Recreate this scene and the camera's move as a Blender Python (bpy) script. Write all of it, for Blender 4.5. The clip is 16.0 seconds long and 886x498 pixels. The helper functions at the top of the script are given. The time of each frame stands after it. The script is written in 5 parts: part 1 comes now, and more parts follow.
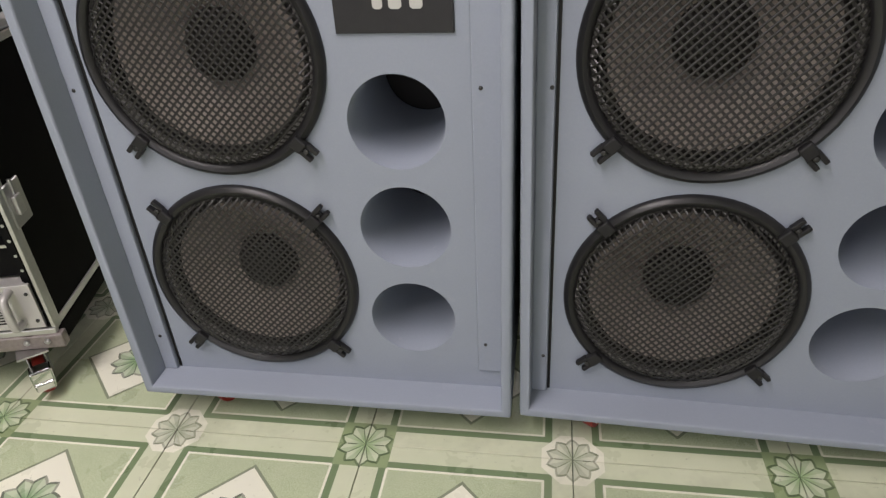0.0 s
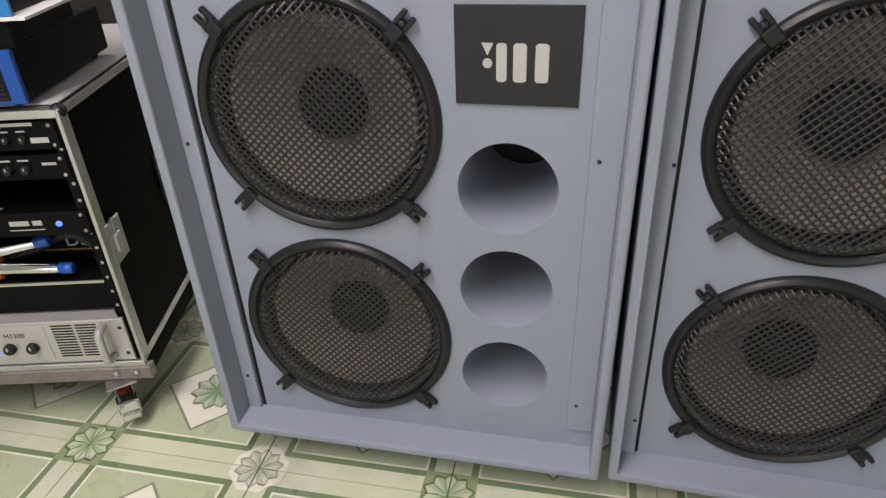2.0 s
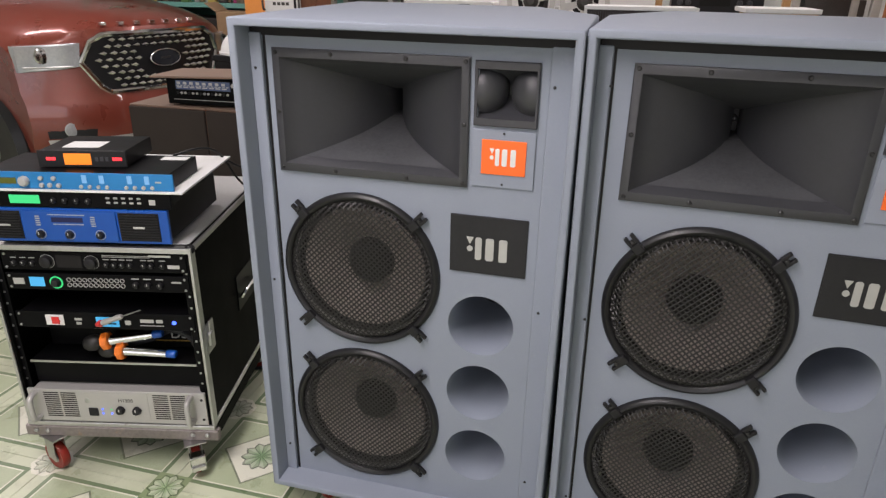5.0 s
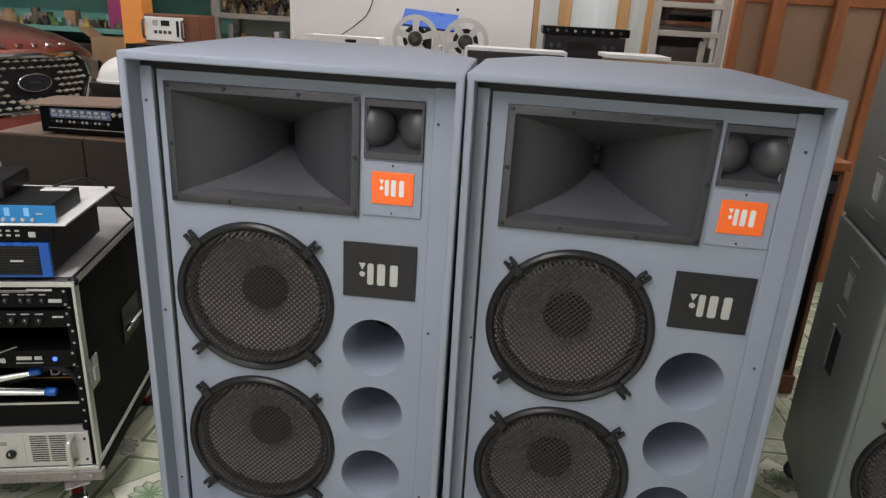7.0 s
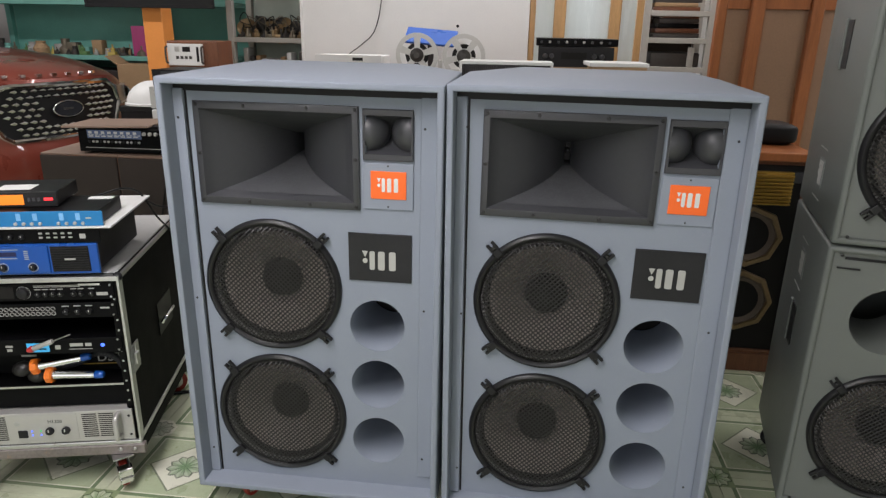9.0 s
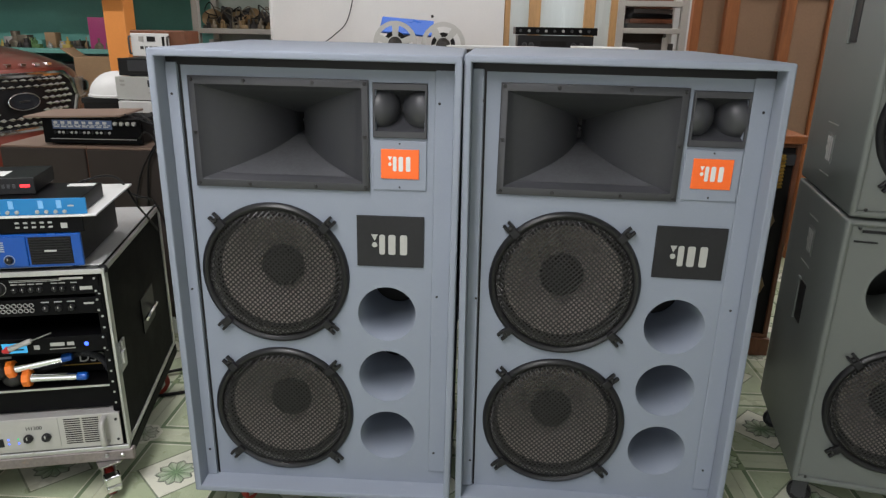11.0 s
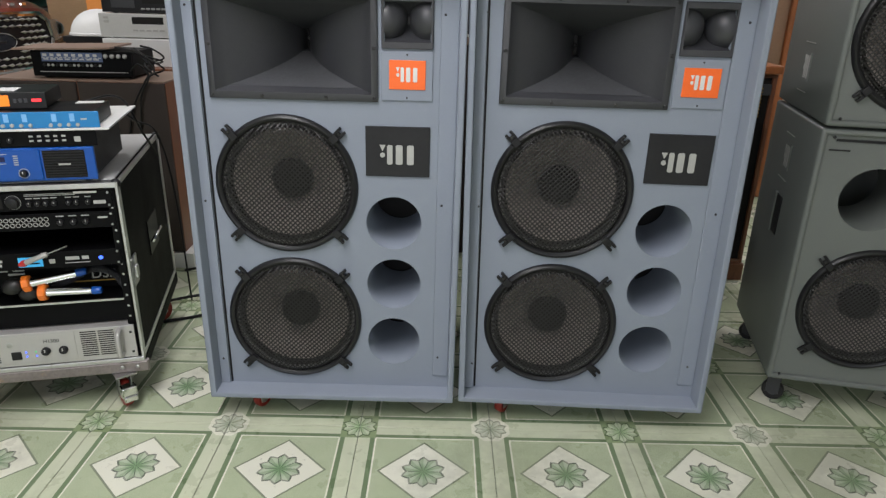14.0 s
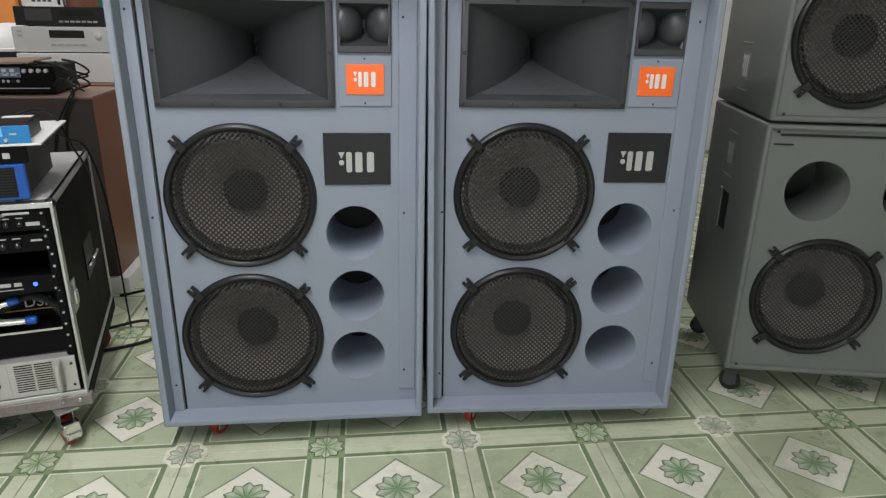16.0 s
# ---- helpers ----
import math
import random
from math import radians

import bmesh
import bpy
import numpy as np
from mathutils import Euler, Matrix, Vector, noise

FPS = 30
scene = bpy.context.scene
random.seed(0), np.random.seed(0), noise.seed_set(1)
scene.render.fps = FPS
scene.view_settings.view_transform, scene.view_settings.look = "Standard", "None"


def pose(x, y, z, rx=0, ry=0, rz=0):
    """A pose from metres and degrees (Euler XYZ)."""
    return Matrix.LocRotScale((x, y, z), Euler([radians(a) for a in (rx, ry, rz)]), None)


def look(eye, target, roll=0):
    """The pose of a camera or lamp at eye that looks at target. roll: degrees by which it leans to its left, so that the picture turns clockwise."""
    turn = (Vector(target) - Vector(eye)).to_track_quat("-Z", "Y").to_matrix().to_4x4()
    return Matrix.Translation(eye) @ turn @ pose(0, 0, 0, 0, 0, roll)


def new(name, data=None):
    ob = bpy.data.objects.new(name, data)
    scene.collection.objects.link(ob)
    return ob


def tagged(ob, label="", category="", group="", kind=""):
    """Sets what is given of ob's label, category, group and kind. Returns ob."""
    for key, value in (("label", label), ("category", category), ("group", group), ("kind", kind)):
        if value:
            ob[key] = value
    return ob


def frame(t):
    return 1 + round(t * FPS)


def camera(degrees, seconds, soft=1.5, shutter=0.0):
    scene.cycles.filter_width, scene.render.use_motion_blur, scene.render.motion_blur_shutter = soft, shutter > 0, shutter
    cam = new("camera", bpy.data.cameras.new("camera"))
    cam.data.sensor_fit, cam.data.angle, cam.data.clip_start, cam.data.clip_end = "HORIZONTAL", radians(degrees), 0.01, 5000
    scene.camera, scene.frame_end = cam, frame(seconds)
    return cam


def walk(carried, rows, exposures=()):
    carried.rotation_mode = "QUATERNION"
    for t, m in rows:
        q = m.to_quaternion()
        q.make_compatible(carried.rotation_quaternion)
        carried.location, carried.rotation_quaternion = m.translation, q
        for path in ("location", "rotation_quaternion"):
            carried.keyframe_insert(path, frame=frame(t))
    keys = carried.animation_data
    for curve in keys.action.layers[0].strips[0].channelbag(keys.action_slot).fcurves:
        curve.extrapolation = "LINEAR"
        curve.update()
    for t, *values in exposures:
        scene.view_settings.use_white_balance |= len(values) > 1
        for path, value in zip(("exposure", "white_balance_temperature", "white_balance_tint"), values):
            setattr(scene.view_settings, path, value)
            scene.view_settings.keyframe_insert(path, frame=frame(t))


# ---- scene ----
cam = camera(66.98, 16.0, 1.35)
PATH = [
    (0, (-0.0653, -0.8867, 1.0027), (-0.3635, 0.7968, -0.0351), -3.48),
    (0.5, (-0.1358, -0.8838, 1.0021), (-0.5222, 0.7802, -0.0379), -3.82),
    (1, (-0.1632, -0.8703, 1.0217), (-0.5675, 0.7824, -0.0296), -3.03),
    (1.5, (-0.1651, -0.8546, 1.0627), (-0.5746, 0.7971, 0.0118), -3.01),
    (2, (-0.1894, -0.8471, 1.0964), (-0.5764, 0.8181, 0.0585), -2.61),
    (2.5, (-0.2274, -0.8661, 1.1907), (-0.6276, 0.8292, 0.2079), -2.58),
    (3, (-0.1857, -0.9183, 1.2496), (-0.6169, 0.7945, 0.3113), -2.01),
    (3.5, (-0.0847, -1.0342, 1.3020), (-0.5592, 0.6910, 0.4083), -0.23),
    (3.7, (-0.0404, -1.1045, 1.3162), (-0.5212, 0.6356, 0.4554), 0.15),
    (5.8, (-0.0336, -1.3039, 1.4263), (-0.4444, 0.5152, 0.7036), 1.49),
    (6, (-0.0638, -1.3063, 1.4255), (-0.4369, 0.5277, 0.7205), 1.82),
    (6.5, (-0.0558, -1.3202, 1.4210), (-0.2375, 0.5523, 0.7423), 3.10),
    (7, (-0.0219, -1.3770, 1.4279), (-0.1746, 0.5014, 0.7582), 3.27),
    (7.5, (0.0250, -1.4645, 1.4363), (-0.1211, 0.4170, 0.7740), 3.35),
    (8, (0.0640, -1.5486, 1.4299), (-0.0864, 0.3331, 0.7692), 3.06),
    (8.5, (0.0967, -1.6147, 1.4428), (-0.0832, 0.2675, 0.7910), 1.76),
    (9, (0.0739, -1.6204, 1.4487), (-0.1352, 0.2641, 0.8125), 1.04),
    (9.2, (0.0430, -1.6037, 1.4476), (-0.1734, 0.2839, 0.8230), 0.95),
    (11.3, (-0.0793, -1.5708, 1.3531), (-0.1418, 0.3257, 0.7208), 1.19),
    (11.5, (-0.0649, -1.6171, 1.3415), (-0.1181, 0.2734, 0.6909), 1.24),
    (12, (-0.0273, -1.7160, 1.3211), (-0.0608, 0.1559, 0.6178), 0.83),
    (12.5, (-0.0276, -1.7709, 1.2961), (-0.0591, 0.0917, 0.5683), 0.74),
    (13, (-0.0324, -1.7985, 1.2694), (-0.0648, 0.0608, 0.5333), 0.88),
    (13.5, (-0.0727, -1.7878, 1.2722), (-0.1118, 0.0736, 0.5417), 1.18),
    (14, (-0.1647, -1.7142, 1.2589), (-0.1575, 0.1490, 0.5318), 1.35),
    (14.5, (-0.2374, -1.6771, 1.2613), (-0.1492, 0.1928, 0.5572), 1.27),
    (15, (-0.2671, -1.6743, 1.2392), (-0.1450, 0.1991, 0.5497), 0.60),
    (15.5, (-0.2579, -1.6760, 1.2208), (-0.0695, 0.1939, 0.5368), 0.96),
    (16, (-0.2592, -1.6765, 1.2236), (-0.0425, 0.1907, 0.5405), 0.90),
]
walk(cam, [(t, look(eye, target, roll)) for t, eye, target, roll in PATH], [(0, 0.10, 6750, 14), (3.7, 0.13, 6700, 17), (6, -0.08, 6550, 13), (9, -0.03, 6450, 10), (11.5, -0.02, 6320, 8), (14, -0.08, 6300, 8), (16, -0.07, 6300, 8)])

# ---- world and light ----
world = bpy.data.worlds.new("world")
scene.world = world
world.use_nodes = True
sky = world.node_tree.nodes.new("ShaderNodeTexSky")
sky.sky_type, sky.sun_disc = "NISHITA", False
sky.sun_elevation, sky.sun_rotation = radians(50), radians(200)
world.node_tree.links.new(sky.outputs[0], world.node_tree.nodes["Background"].inputs[0])
world.node_tree.nodes["Background"].inputs[1].default_value = 0.1


def area(name, eye, target, wide, high, watts, colour):
    data = bpy.data.lights.new(name, "AREA")
    data.shape, data.size, data.size_y, data.energy, data.color = "RECTANGLE", wide, high, watts, colour
    ob = new(name, data)
    ob.matrix_world = look(eye, target)
    return ob


COOL, DAY = (1.0, 0.945, 0.97), (1.0, 0.955, 0.985)
area("tube_light_front", (-0.85, -1.55, 2.76), (-0.85, -1.55, 0), 0.14, 2.2, 84, COOL)
area("tube_light_back", (0.1, 2.95, 2.76), (0.1, 2.95, 0), 2.8, 0.12, 44, COOL)
area("tube_light_side", (-3.3, 1.7, 2.76), (-3.3, 1.7, 0), 2.4, 0.12, 42, COOL)
# East lamp is an added fill for the right-hand stack and background.
area("tube_light_east", (2.4, 1.6, 2.76), (2.4, 1.6, 0), 0.14, 2.2, 22, COOL)
area("shopfront_daylight", (-0.8, -5.9, 1.6), (-0.2, 0, 1.0), 4.6, 2.4, 58, DAY)

# ---- materials ----


class Node:
    """A socket with arithmetic."""

    def __init__(self, tree, out):
        self.tree, self.out = tree, out

    def op(self, kind, *others):
        n = self.tree.nodes.new("ShaderNodeMath")
        n.operation = kind
        for i, v in enumerate((self, *others)):
            if isinstance(v, Node):
                self.tree.links.new(v.out, n.inputs[i])
            else:
                n.inputs[i].default_value = v
        return Node(self.tree, n.outputs[0])

    def __add__(self, o): return self.op("ADD", o)
    def __sub__(self, o): return self.op("SUBTRACT", o)
    def __mul__(self, o): return self.op("MULTIPLY", o)
    def __truediv__(self, o): return self.op("DIVIDE", o)
    def __lt__(self, o): return self.op("LESS_THAN", o)
    def __gt__(self, o): return self.op("GREATER_THAN", o)
    def abs(self): return self.op("ABSOLUTE")
    def max(self, o): return self.op("MAXIMUM", o)
    def min(self, o): return self.op("MINIMUM", o)
    def floor(self): return self.op("FLOOR")
    def fract(self): return self.op("FRACT")


def blend(tree, fac, a, b):
    n = tree.nodes.new("ShaderNodeMix")
    n.data_type = "RGBA"
    for sock, v in ((n.inputs[0], fac), (n.inputs[6], a), (n.inputs[7], b)):
        if isinstance(v, Node):
            tree.links.new(v.out, sock)
        elif isinstance(v, tuple):
            sock.default_value = (*v[:3], 1)
        else:
            sock.default_value = v
    return Node(tree, n.outputs[2])


def noise_node(tree, scale, detail=4, vec=None, rough=0.6):
    n = tree.nodes.new("ShaderNodeTexNoise")
    n.inputs["Scale"].default_value, n.inputs["Detail"].default_value, n.inputs["Roughness"].default_value = scale, detail, rough
    if vec is None:
        c = tree.nodes.new("ShaderNodeTexCoord")
        tree.links.new(c.outputs["Object"], n.inputs["Vector"])
    else:
        tree.links.new(vec, n.inputs["Vector"])
    return Node(tree, n.outputs[0])


def material(name, colour, rough=0.5, metal=0.0, vary=0.12, fine=90.0, coarse=5.0, bump=0.0, bump_scale=None, coat=0.0, worn=None, stretch=None, spec=0.5):
    """Painted, moulded or metal surface with variation at two scales."""
    m = bpy.data.materials.new(name)
    m.use_nodes = True
    tree = m.node_tree
    b = tree.nodes["Principled BSDF"]
    vec = None
    if stretch:
        c = tree.nodes.new("ShaderNodeTexCoord")
        mp = tree.nodes.new("ShaderNodeMapping")
        mp.inputs["Scale"].default_value = stretch
        tree.links.new(c.outputs["Object"], mp.inputs["Vector"])
        vec = mp.outputs[0]
    big, small = noise_node(tree, coarse, 5, vec), noise_node(tree, fine, 3, vec)
    dark = tuple(max(0, c * (1 - 1.6 * vary)) for c in colour)
    light = tuple(min(1, c * (1 + 1.6 * vary)) for c in colour)
    mixed = blend(tree, (big * 0.6 + small * 0.4 - 0.2) * 1.6, dark, light)
    if worn:
        mask = ((noise_node(tree, 14, 8, vec, 0.75) - 0.6) * 9).max(0.0).min(1.0)
        mixed = blend(tree, mask * 0.7, mixed, worn)
    tree.links.new(mixed.out, b.inputs["Base Color"])
    r = (big - 0.5) * 0.25 + rough
    tree.links.new(r.max(0.03).out, b.inputs["Roughness"])
    b.inputs["Metallic"].default_value = metal
    b.inputs["Coat Weight"].default_value = coat
    b.inputs["Specular IOR Level"].default_value = spec
    if bump:
        n = tree.nodes.new("ShaderNodeBump")
        n.inputs["Strength"].default_value, n.inputs["Distance"].default_value = bump, 0.002
        tree.links.new(noise_node(tree, bump_scale or fine, 4, vec).out, n.inputs["Height"])
        tree.links.new(n.outputs[0], b.inputs["Normal"])
    return m


def glow(name, colour, strength):
    m = bpy.data.materials.new(name)
    m.use_nodes = True
    b = m.node_tree.nodes["Principled BSDF"]
    b.inputs["Base Color"].default_value = (*[c * 0.4 for c in colour], 1)
    b.inputs["Emission Color"].default_value = (*colour, 1)
    b.inputs["Emission Strength"].default_value = strength
    return m


def tile_material():
    """Glazed floor tile of 0.4 m: a printed diamond and rosette on green, striped borders, rosettes at the corners in turn white and green."""
    m = bpy.data.materials.new("glazed_tile")
    m.use_nodes = True
    tree = m.node_tree
    b = tree.nodes["Principled BSDF"]
    geo = tree.nodes.new("ShaderNodeNewGeometry")
    sep = tree.nodes.new("ShaderNodeSeparateXYZ")
    tree.links.new(geo.outputs["Position"], sep.inputs[0])
    gx, gy = Node(tree, sep.outputs[0]) / 0.4, Node(tree, sep.outputs[1]) / 0.4
    x, y = (gx.fract() - 0.5) * 0.4, (gy.fract() - 0.5) * 0.4
    ax, ay = x.abs(), y.abs()
    edge = ax.max(ay)
    speck = noise_node(tree, 420, 2, geo.outputs["Position"])
    cloud = noise_node(tree, 7, 4, geo.outputs["Position"])
    stain = noise_node(tree, 1.6, 6, geo.outputs["Position"], 0.7)
    PANEL, PANEL2, WHITE, STRIPE, BAND, LEAF, DEEP = (0.36, 0.42, 0.26), (0.49, 0.55, 0.37), (0.76, 0.755, 0.63), (0.17, 0.235, 0.125), (0.55, 0.59, 0.42), (0.25, 0.37, 0.20), (0.09, 0.12, 0.07)
    col = blend(tree, ((speck - 0.5) * 4 + 0.5).max(0.0).min(1.0), PANEL, PANEL2)
    fade = ((noise_node(tree, 16, 3, geo.outputs["Position"]) - 0.35) * 2).max(0.0).min(1.0)
    col = blend(tree, fade * 0.35, col, BAND)

    def rosette(col, px, py, radius, body, shade, line):
        rr = (px * px + py * py).op("SQRT")
        q = rr / radius
        turn = (py.op("ARCTAN2", px) / (math.pi / 5) + 10.0).fract()
        lobe = (turn - 0.5).abs() * 2
        half = turn > 0.5
        edge_of = ((q * -1.0 + 1.0) * 4.2).min(1.05)
        outer_of = ((q * -1.0 + 1.12) * 4.2).min(1.05)
        pale = ((q - 0.20) * 1.1).max(0.0).min(0.50)
        tips = (lobe < outer_of) * (q > 0.60)
        col = blend(tree, tips * (half * 0.25 + 0.65), col, line)
        petal = lobe < edge_of
        col = blend(tree, petal, col, blend(tree, pale, body, WHITE))
        col = blend(tree, petal * half, col, blend(tree, pale * 0.6, shade, WHITE))
        groove = (lobe > (q * 0.22 + 0.74)) * (q < 0.75)
        col = blend(tree, groove * 0.8, col, line)
        return col

    d = ax + ay
    col = blend(tree, d < 0.130, col, (0.22, 0.25, 0.17))
    col = blend(tree, d < 0.122, col, WHITE)
    col = rosette(col, x, y, 0.057, (0.23, 0.36, 0.19), (0.17, 0.29, 0.14), (0.06, 0.085, 0.05))
    col = blend(tree, edge > 0.143, col, WHITE)
    col = blend(tree, edge > 0.148, col, STRIPE)
    band = blend(tree, (cloud - 0.3) * 1.5, BAND, (0.65, 0.67, 0.51))
    col = blend(tree, edge > 0.162, col, band)
    cx, cy = ax * -1.0 + 0.2, ay * -1.0 + 0.2
    parity = ((gx + 0.5).floor() + (gy + 0.5).floor()) * 0.5
    green = parity.fract() > 0.25
    octagon = cx.max(cy).max((cx + cy) * 0.72) < 0.058
    square = cx.max(cy) < 0.054
    white = blend(tree, octagon, col, WHITE)
    white = rosette(white, cx, cy, 0.046, (0.42, 0.46, 0.34), (0.34, 0.38, 0.27), (0.17, 0.20, 0.12))
    leafy = blend(tree, square, col, (0.27, 0.34, 0.18))
    leafy = rosette(leafy, cx, cy, 0.050, (0.36, 0.47, 0.27), (0.28, 0.40, 0.20), (0.06, 0.10, 0.04))
    col = blend(tree, green, white, leafy)
    col = blend(tree, ((stain - 0.50) * 3).max(0.0).min(0.4), col, (0.22, 0.23, 0.16))
    dirt = noise_node(tree, 60, 6, geo.outputs["Position"], 0.8)
    col = blend(tree, ((dirt - 0.62) * 8).max(0.0).min(0.5), col, (0.12, 0.12, 0.09))
    tree.links.new(col.out, b.inputs["Base Color"])
    tree.links.new(((cloud - 0.5) * 0.3 + 0.3).max(0.1).out, b.inputs["Roughness"])
    n = tree.nodes.new("ShaderNodeBump")
    n.inputs["Strength"].default_value, n.inputs["Distance"].default_value = 0.08, 0.002
    tree.links.new(speck.out, n.inputs["Height"])
    tree.links.new(n.outputs[0], b.inputs["Normal"])
    return m


M_TILE = tile_material()
M_GROUT = material("grout", (0.22, 0.24, 0.19), 0.9)
M_CAB = material("blue_grey_textured_paint", (0.245, 0.275, 0.328), 0.68, vary=0.05, fine=260, coarse=3, bump=0.12, bump_scale=420, worn=(0.285, 0.305, 0.36), spec=0.35)
M_BLACKPL = material("black_moulded_plastic", (0.012, 0.012, 0.013), 0.45, vary=0.2, bump=0.15, bump_scale=500, spec=0.3)
M_HORN = material("charcoal_horn_plastic", (0.042, 0.043, 0.048), 0.40, vary=0.12, bump=0.1, bump_scale=600)
M_RUBBER = material("black_rubber", (0.011, 0.011, 0.012), 0.38, vary=0.2, spec=0.4)
M_MESH = material("black_wire_mesh", (0.0125, 0.0118, 0.0112), 0.45, metal=0.15, vary=0.2)
M_CONE = material("brown_grey_paper_cone", (0.275, 0.236, 0.216), 0.6, vary=0.2, fine=60, coarse=9, bump=0.2)
M_FILM = material("pale_grey_dust", (0.064, 0.066, 0.070), 0.9, vary=0.25, fine=140, coarse=12, spec=0.1)
M_GASKET = material("grey_gasket", (0.17, 0.165, 0.16), 0.8, vary=0.2)
M_CAP = material("dark_dust_cap", (0.014, 0.013, 0.0125), 0.7, vary=0.2, spec=0.2)
M_STEEL = material("zinc_screw", (0.5, 0.5, 0.5), 0.35, metal=1.0)
M_DARKSCREW = material("blackened_screw", (0.05, 0.05, 0.05), 0.4, metal=0.8)
M_ORANGE = material("orange_badge", (0.95, 0.155, 0.022), 0.35, vary=0.04)
M_BLACKPLATE = material("black_nameplate", (0.018, 0.018, 0.020), 0.4, vary=0.2, spec=0.3)
M_SILVER = material("pale_silver_print", (0.44, 0.44, 0.42), 0.35, metal=0.2, vary=0.05)
M_ALU = material("worn_aluminium_edge", (0.55, 0.55, 0.54), 0.32, metal=0.9, vary=0.15, worn=(0.3, 0.25, 0.2))
M_CASE = material("black_laminate", (0.003, 0.003, 0.003), 0.5, vary=0.2, bump=0.1, bump_scale=300, spec=0.03)
M_GREYCAB = material("green_grey_textured_paint", (0.143, 0.155, 0.144), 0.42, vary=0.07, fine=260, coarse=3, bump=0.15, bump_scale=420)
M_BLACKMETAL = material("black_anodised_panel", (0.0035, 0.0035, 0.004), 0.35, metal=0.0, vary=0.2, spec=0.09)
M_BLUE = material("bright_blue_panel", (0.006, 0.072, 0.34), 0.3, metal=0.1, vary=0.06)
M_SKY = material("light_blue_panel", (0.015, 0.19, 0.46), 0.3, metal=0.1, vary=0.06)
M_GREYAMP = material("silver_grey_panel", (0.48, 0.47, 0.45), 0.35, metal=0.4, vary=0.05)
M_WHITE = material("white_paint", (0.70, 0.70, 0.68), 0.5, vary=0.04)
M_PALEMETAL = material("pale_brushed_metal", (0.62, 0.62, 0.60), 0.35, metal=0.3, vary=0.05)
M_SHEET = material("dusty_pale_plastic", (0.40, 0.40, 0.39), 0.5, vary=0.12, coarse=8)
M_WALL = material("off_white_wall", (0.70, 0.70, 0.68), 0.75, vary=0.05, coarse=1.5, bump=0.1)
M_CEIL = material("ceiling_white", (0.75, 0.75, 0.73), 0.8, vary=0.04)
M_TEAL = material("teal_sheet", (0.17, 0.42, 0.36), 0.5, vary=0.12)
M_SHELF = material("grey_painted_shelf", (0.40, 0.39, 0.35), 0.6, vary=0.12, worn=(0.25, 0.22, 0.18))
M_WOOD = material("varnished_orange_wood", (0.31, 0.105, 0.034), 0.35, vary=0.3, fine=30, coarse=4, stretch=(6, 6, 0.6))
M_REDWOOD = material("reddish_veneer", (0.16, 0.060, 0.028), 0.4, vary=0.3, fine=40, coarse=5, stretch=(6, 6, 0.6))
M_CLOTH = material("dark_brown_grille_cloth", (0.045, 0.037, 0.032), 0.95, vary=0.15, fine=400, spec=0.15)
M_TOPWOOD = material("dusty_brown_top", (0.22, 0.15, 0.11), 0.6, vary=0.2, stretch=(1, 8, 8))
M_RED = material("metallic_red_car_paint", (0.20, 0.040, 0.025), 0.3, metal=0.2, vary=0.1, coat=0.7, worn=(0.16, 0.07, 0.05))
M_CHROME = material("chrome", (0.75, 0.75, 0.76), 0.12, metal=1.0, vary=0.03)
M_GLASSY = material("clear_lamp_lens", (0.55, 0.57, 0.58), 0.08, metal=0.4, vary=0.2)
M_REDTYRE = material("red_polyurethane", (0.24, 0.02, 0.012), 0.4)
M_CARD = material("brown_cardboard", (0.36, 0.24, 0.13), 0.85, vary=0.15)
M_POST = material("orange_painted_post", (0.75, 0.28, 0.06), 0.5, vary=0.06)
M_BRONZE = material("dull_bronze", (0.27, 0.19, 0.10), 0.4, metal=0.5, vary=0.2)
M_BROWNCONE = material("dark_brown_cone", (0.15, 0.115, 0.09), 0.8, vary=0.2)
M_GOLD = material("gold_lacquer", (0.42, 0.26, 0.05), 0.35, metal=0.5, vary=0.12)
M_MAGENTA = material("magenta_box", (0.42, 0.06, 0.20), 0.5)
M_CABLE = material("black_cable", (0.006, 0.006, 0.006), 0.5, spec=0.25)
M_ORFOAM = material("orange_plastic", (0.85, 0.20, 0.02), 0.4)
M_FROST = material("dusty_glass_panel", (0.28, 0.165, 0.10), 0.35, vary=0.12, coarse=3)
G_LED = glow("blue_led", (0.05, 0.12, 1.0), 3)
G_GREEN = glow("green_display", (0.03, 0.62, 0.20), 0.9)
G_CYAN = glow("cyan_display", (0.06, 0.42, 0.75), 0.8)
G_AMBER = glow("amber_display", (1.0, 0.27, 0.02), 0.9)
G_RED = glow("red_led", (1.0, 0.04, 0.05), 1.6)

# ---- mesh helpers ----


def part(name, bm, mat, parent=None, label="", smooth=False):
    me = bpy.data.meshes.new(name)
    bm.to_mesh(me)
    bm.free()
    if smooth:
        for p in me.polygons:
            p.use_smooth = True
        me.set_sharp_from_angle(angle=radians(38))
    me.materials.append(mat)
    ob = new(name, me)
    if parent is not None:
        ob.parent = parent
    if label:
        ob["label"] = label
    return ob


def again(src, parent, m):
    """The same mesh once more, as a part of its own."""
    ob = new(src.name.split(".")[0], src.data)
    ob.parent = parent
    ob.matrix_local = m
    return ob


def thing(name, m, label, category, group="", kind=""):
    ob = new(name)
    ob.matrix_world = m
    ob.empty_display_size = 0.1
    return tagged(ob, label, category, group, kind)


